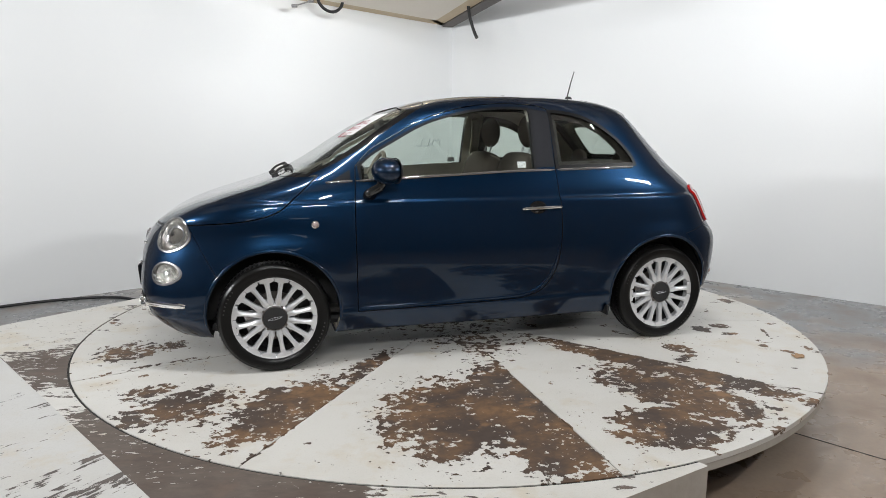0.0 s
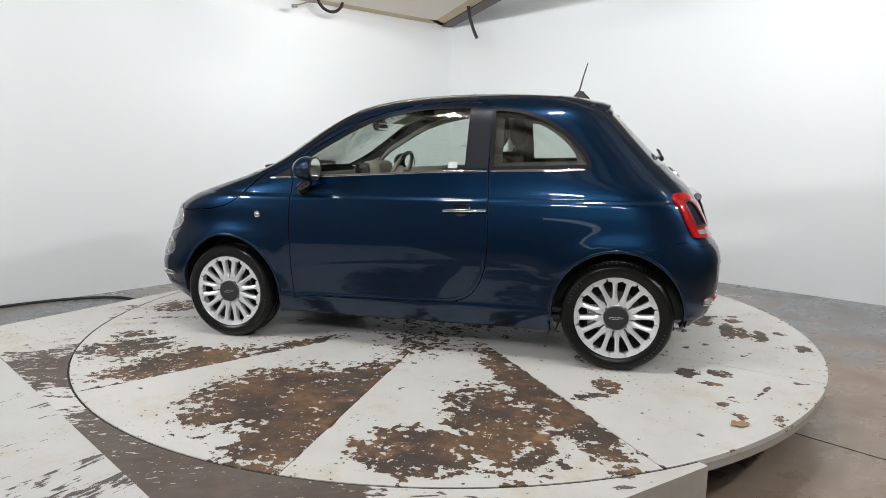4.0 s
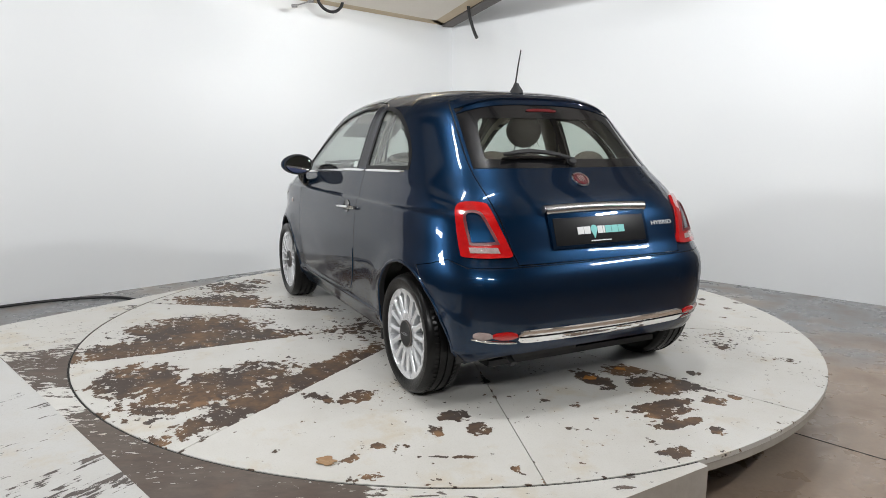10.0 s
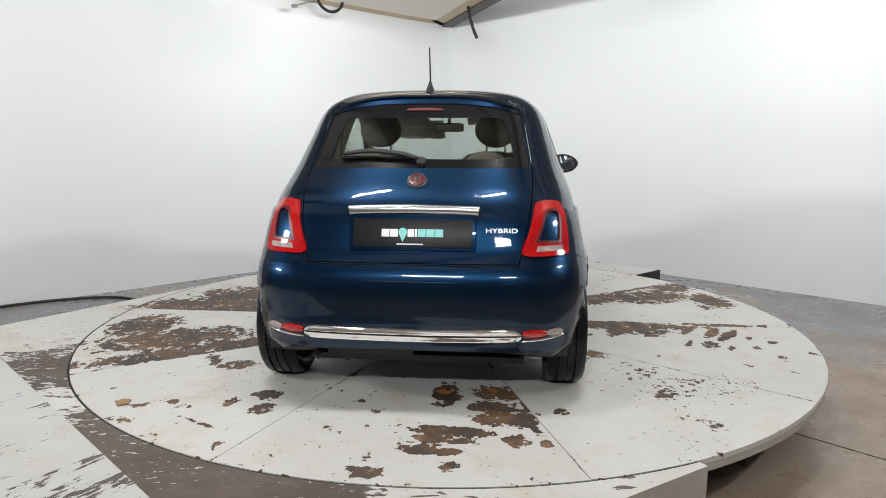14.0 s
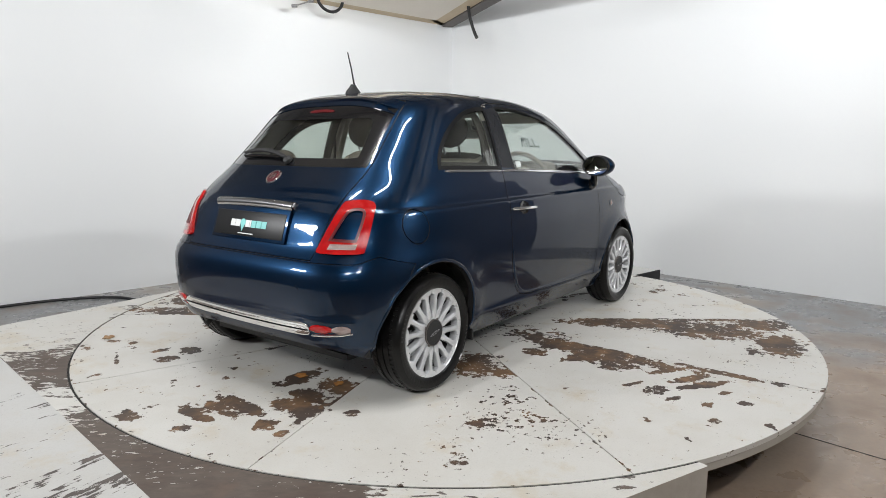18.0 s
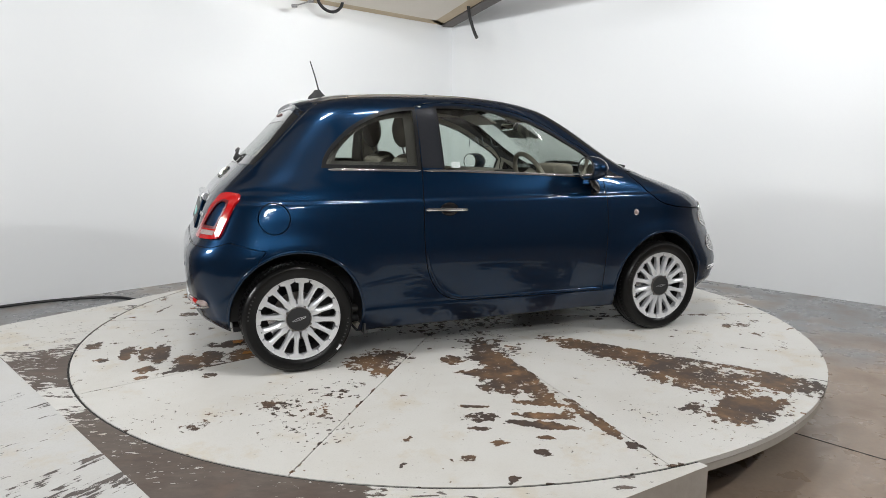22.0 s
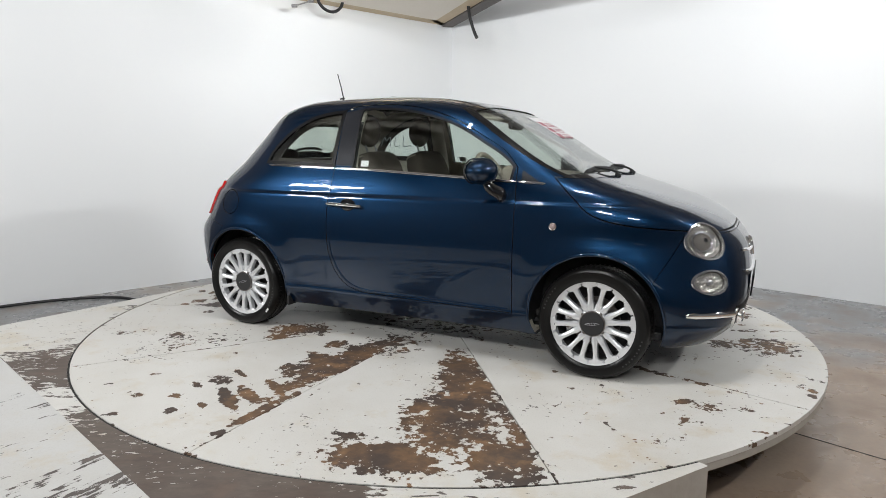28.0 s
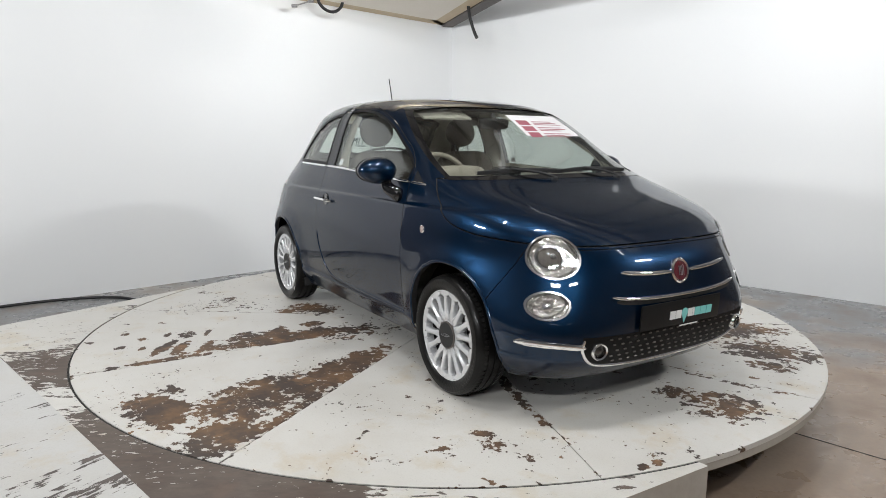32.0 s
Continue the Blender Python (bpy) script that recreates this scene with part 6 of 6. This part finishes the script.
part("window_label", moved(box((0.052, 0.036, 0.001), (0, 0, -0.0095), 0), onto(q, nn)), M_PAPER, driver, "small pale label inside the window")
passenger = [d for s, d in DOORS if s > 0][0]
q, nn = side_at(-0.245, 1.067, 1)
part("window_label", moved(box((0.052, 0.036, 0.001), (0, 0, -0.0095), 0), onto(q, nn)), M_PAPER, passenger, "small pale label inside the window")

# ---- the cabin ----
def cushion(size, at, bevel, rot=None, swell=0.12):
    """A padded block: bevelled, with bulging faces."""
    bm = bmesh.new()
    bmesh.ops.create_cube(bm, size=2.0)
    bmesh.ops.subdivide_edges(bm, edges=bm.edges, cuts=7, use_grid_fill=True)
    for v in bm.verts:
        x, y, z = v.co
        d = (abs(x) ** 5 + abs(y) ** 5 + abs(z) ** 5) ** 0.2
        v.co = v.co / d
        v.co = Vector((v.co.x * size[0] / 2, v.co.y * size[1] / 2, v.co.z * size[2] / 2))
    return moved(bm, Matrix.Translation(at) @ (rot or Matrix.Identity(4)))


def head_pad(at, rx, ry, rz):
    bm = bmesh.new()
    bmesh.ops.create_uvsphere(bm, u_segments=24, v_segments=16, radius=1.0)
    for v in bm.verts:
        v.co = Vector((v.co.x * rx, v.co.y * ry, v.co.z * rz))
    return moved(bm, Matrix.Translation(at))


cabin = part("cabin_floor", box((2.2, 1.20, 0.03), (-0.15, 0, 0.262), 0.01), M_DARKTRIM, car, "dark cabin floor and interior")
for s in (1, -1):
    y = 0.345 * s
    lean = Matrix.Rotation(radians(-17), 4, "Y")
    seat = part("front_seat", cushion((0.50, 0.48, 0.17), (0.02, y, 0.53), 0.05), M_FABRIC, cabin, "brown-grey front seat with a round headrest", 60)
    part("backrest", cushion((0.15, 0.46, 0.60), (-0.315, y, 0.835), 0.05, lean), M_FABRIC, seat, "", 60)
    part("shoulder_panel", cushion((0.135, 0.40, 0.16), (-0.385, y, 1.035), 0.05, lean), M_SEATTOP, seat, "ivory shoulder panel", 60)
    part("headrest", head_pad((-0.440, y, 1.262), 0.055, 0.125, 0.105), M_FABRIC, seat, "round headrest", 60)
    for k in (-1, 1):
        part("headrest_post", tube([(-0.405, y + 0.055 * k, 1.10), (-0.435, y + 0.055 * k, 1.19)], 0.006, 8), M_STEEL, seat)
bench = part("rear_bench", cushion((0.45, 1.08, 0.18), (-0.78, 0, 0.56), 0.05), M_FABRIC, cabin, "brown-grey rear bench", 60)
part("rear_backrest", cushion((0.14, 1.10, 0.56), (-1.06, 0, 0.80), 0.05, Matrix.Rotation(radians(-18), 4, "Y")), M_FABRIC, bench, "", 60)
for s in (1, -1):
    part("rear_headrest", head_pad((-1.130, 0.30 * s, 1.085), 0.040, 0.10, 0.06), M_FABRIC, bench, "low round rear headrest", 60)
part("parcel_shelf", box((0.24, 1.02, 0.025), (-1.22, 0, 1.015), 0.008), M_DARKTRIM, cabin, "dark parcel shelf", 40)
# dashboard
dash_bm = bmesh.new()
prof = [(0.66, 0.70), (0.585, 0.78), (0.56, 0.88), (0.60, 0.945), (0.68, 0.975), (0.80, 0.985), (1.02, 0.975), (1.02, 0.70)]
rows = [[dash_bm.verts.new((x - 0.05 * (abs(y) / 0.62) ** 3 * 0.3, y, z)) for x, z in prof] for y in [-0.66 + 1.32 * i / 16 for i in range(17)]]
for a, c in zip(rows, rows[1:]):
    for k in range(len(prof)):
        dash_bm.faces.new((a[k], a[(k + 1) % len(prof)], c[(k + 1) % len(prof)], c[k]))
dash_bm.faces.new(rows[0]), dash_bm.faces.new(rows[-1][::-1])
dash = part("dashboard", dash_bm, M_DARKTRIM, cabin, "dashboard with a dark-blue fascia", 35)
part("fascia", cushion((0.05, 1.20, 0.13), (0.570, 0, 0.865), 0.03), M_TRIM, dash, "pale fascia panel", 60)
part("instrument_pod", cushion((0.16, 0.27, 0.15), (0.60, -0.345, 0.985), 0.05), M_SEATTOP, dash, "ivory instrument pod", 60)
part("screen", cushion((0.03, 0.22, 0.13), (0.575, 0.0, 0.985), 0.02), M_GLOSSBLACK, dash, "black centre screen", 60)
# steering wheel
tilt = Matrix.Translation((0.435, -0.345, 0.955)) @ Matrix.Rotation(radians(-26), 4, "Y")
rim_pts = [(0, 0.182 * math.cos(2 * math.pi * k / 40), 0.182 * math.sin(2 * math.pi * k / 40)) for k in range(40)]
steering = part("steering_wheel", moved(tube(rim_pts, 0.015, 10, closed=True), tilt), M_SEATTOP, cabin, "ivory steering wheel with dark spokes", 60)
part("steering_boss", moved(lathe([(0.0, -0.02), (0.072, -0.02), (0.066, 0.025), (0.0, 0.035)], 28, "X"), tilt @ Matrix.Rotation(radians(180), 4, "Z")), M_TRIM, steering, "", 40)
for a in (0, 180, 270):
    part("steering_spoke", moved(box((0.014, 0.125, 0.036), (0, 0.115, 0), 0.005), tilt @ Matrix.Rotation(radians(a), 4, "X")), M_DARKTRIM, steering, "", 40)
part("steering_column", tube([(0.46, -0.345, 0.945), (0.66, -0.345, 0.86)], 0.035, 12), M_DARKTRIM, steering, "", 40)
part("rear_view_mirror", cushion((0.035, 0.21, 0.065), (0.445, 0.0, 1.300), 0.02, Matrix.Rotation(radians(8), 4, "Y")), M_PLASTIC, cabin, "black rear-view mirror", 60)
part("mirror_face", cushion((0.006, 0.19, 0.052), (0.4265, 0.0, 1.298), 0.02, Matrix.Rotation(radians(8), 4, "Y")), M_MIRROR, cabin, "glass of the rear-view mirror", 60)
part("mirror_mount", tube([(0.44, 0, 1.315), (0.435, 0, 1.365)], 0.012, 8), M_PLASTIC, cabin, "", 40)
for s in (1, -1):
    part("sun_visor", box((0.15, 0.33, 0.015), (0.34, 0.30 * s, 1.352), 0.006, Matrix.Rotation(radians(22), 4, "Y")), M_TRIM, cabin, "pale sun visor", 40)
    top, _n = side_at(-0.50, 1.30, s)
    part("seat_belt", strip([(Vector((-0.47, 0.575 * s, 1.24)), Vector((0, -s, 0))), (Vector((-0.44, 0.615 * s, 0.9)), Vector((0, -s, 0))), (Vector((-0.42, 0.63 * s, 0.55)), Vector((0, -s, 0)))], 0.024, 0.002), M_PLASTIC, cabin, "dark seat belt")
    pillar = smooth_path([(-0.395, 0.645 * s, 0.98), (-0.40, 0.618 * s, 1.12), (-0.40, 0.575 * s, 1.26), (-0.385, 0.530 * s, 1.37)], 5)
    part("pillar_trim", tube(pillar, 0.055, 12, flat=0.35), M_TRIM, cabin, "pale pillar trim", 50)

# ---- loose things in the hall ----
def cable(name, pts, r, label, parent=None, mat=None, steps=8):
    return tagged(part(name, tube(smooth_path(pts, steps), r, 10), mat or M_CABLE, parent, smooth=50), label, "cable")


cable("floor_cable", [(-4.75, 0.72, 0.014), (-4.06, 1.345, 0.014), (-3.75, 1.58, 0.014), (-3.49, 1.70, 0.014), (-3.25, 1.74, 0.014), (-3.05, 1.69, 0.014), (-2.8, 1.50, 0.014), (-2.5, 1.15, 0.014)], 0.013,
      "black cable lying along the foot of the wall")
# cable loop and hook below the soffit edge; hose beside the beam
loop = cable("cable_loop", [(-1.52, 3.41, 3.25), (-1.487, 3.441, 3.087), (-1.418, 3.508, 3.013), (-1.334, 3.590, 3.009), (-1.263, 3.658, 3.086), (-1.236, 3.683, 3.25)], 0.018, "thick black cable loop hanging under the soffit")
hook = tagged(part("wall_hook", tube(smooth_path([(-1.50, 3.43, 3.13), (-1.563, 3.369, 3.085), (-1.633, 3.301, 3.045), (-1.718, 3.219, 3.0)], 5), 0.008, 8), M_STEEL, smooth=50),
              "bent steel hook with fittings under the soffit", "hook")
for at, r in (((-1.563, 3.369, 3.085), 0.020), ((-1.718, 3.219, 3.0), 0.019)):
    part("fitting", moved(lathe([(0.0, -0.03), (r, -0.03), (r, 0.03), (0.0, 0.03)], 14, "X"), Matrix.Translation(at)), M_STEEL, hook, "", 40)
cable("hanging_hose", [(0.236, 3.95, 3.20), (0.245, 3.93, 3.10), (0.265, 3.91, 2.99), (0.302, 3.88, 2.86), (0.345, 3.85, 2.755)], 0.02, "short black hose hanging beside the steel beam")


def make_leaf(size, mat, label):
    """A dry lobed leaf, a little curled."""
    bm = bmesh.new()
    rim = []
    for k in range(40):
        a = 2 * math.pi * k / 40
        r = size * (0.62 + 0.30 * abs(math.cos(2.5 * a)) + 0.06 * math.sin(7 * a))
        rim.append(bm.verts.new((r * math.cos(a), 0.8 * r * math.sin(a), 0.004 + 0.10 * r * abs(math.sin(1.5 * a)))))
    mid = bm.verts.new((0, 0, 0.004))
    for k in range(40):
        bm.faces.new((mid, rim[k], rim[(k + 1) % 40]))
    made = bmesh.ops.extrude_face_region(bm, geom=list(bm.faces))
    bmesh.ops.translate(bm, vec=(0, 0, -0.002), verts=[g for g in made["geom"] if isinstance(g, bmesh.types.BMVert)])
    tube([(-size * 0.9, 0, 0.003), (-size * 0.3, 0, 0.006)], 0.0016, 6, bm)
    return tagged(part("dry_leaf", bm, mat), label, "leaf", "fallen leaves")


M_TANLEAF = material("tan_dry_leaf", (0.40, 0.26, 0.14), 0.8, second=(0.28, 0.16, 0.08), grain=90, patch=25, bump=0.3)
M_ORANGELEAF = material("orange_dry_leaf", (0.48, 0.22, 0.045), 0.7, second=(0.30, 0.11, 0.03), grain=90, patch=25, bump=0.3)
LEAVES = [(make_leaf(0.048, M_TANLEAF, "tan dry leaf lying on the turntable"), 140.6, 2.145, 30),
          (make_leaf(0.042, M_ORANGELEAF, "orange dry leaf on the flaked turntable"), 184.0, 1.40, 80),
          (make_leaf(0.034, M_ORANGELEAF, "orange dry leaf on the flaked turntable"), 193.7, 1.40, 200)]


# ---- what moves ----
START, SPEED = 196.67, -7.945


def motions():
    rows = [(t, pose(0, 0, DECK, 0, 0, START + SPEED * t)) for t in range(0, 33)]
    walk(turntable, rows)
    for leaf, angle, out, turn in LEAVES:
        walk(leaf, [(t, m @ pose(out * math.cos(radians(angle)), out * math.sin(radians(angle)), 0.0, 0, 0, turn)) for t, m in rows])
    shift = pose(0.0228, 0.027, 0.0)
    walk(car, [(t, m @ shift) for t, m in rows])


motions()
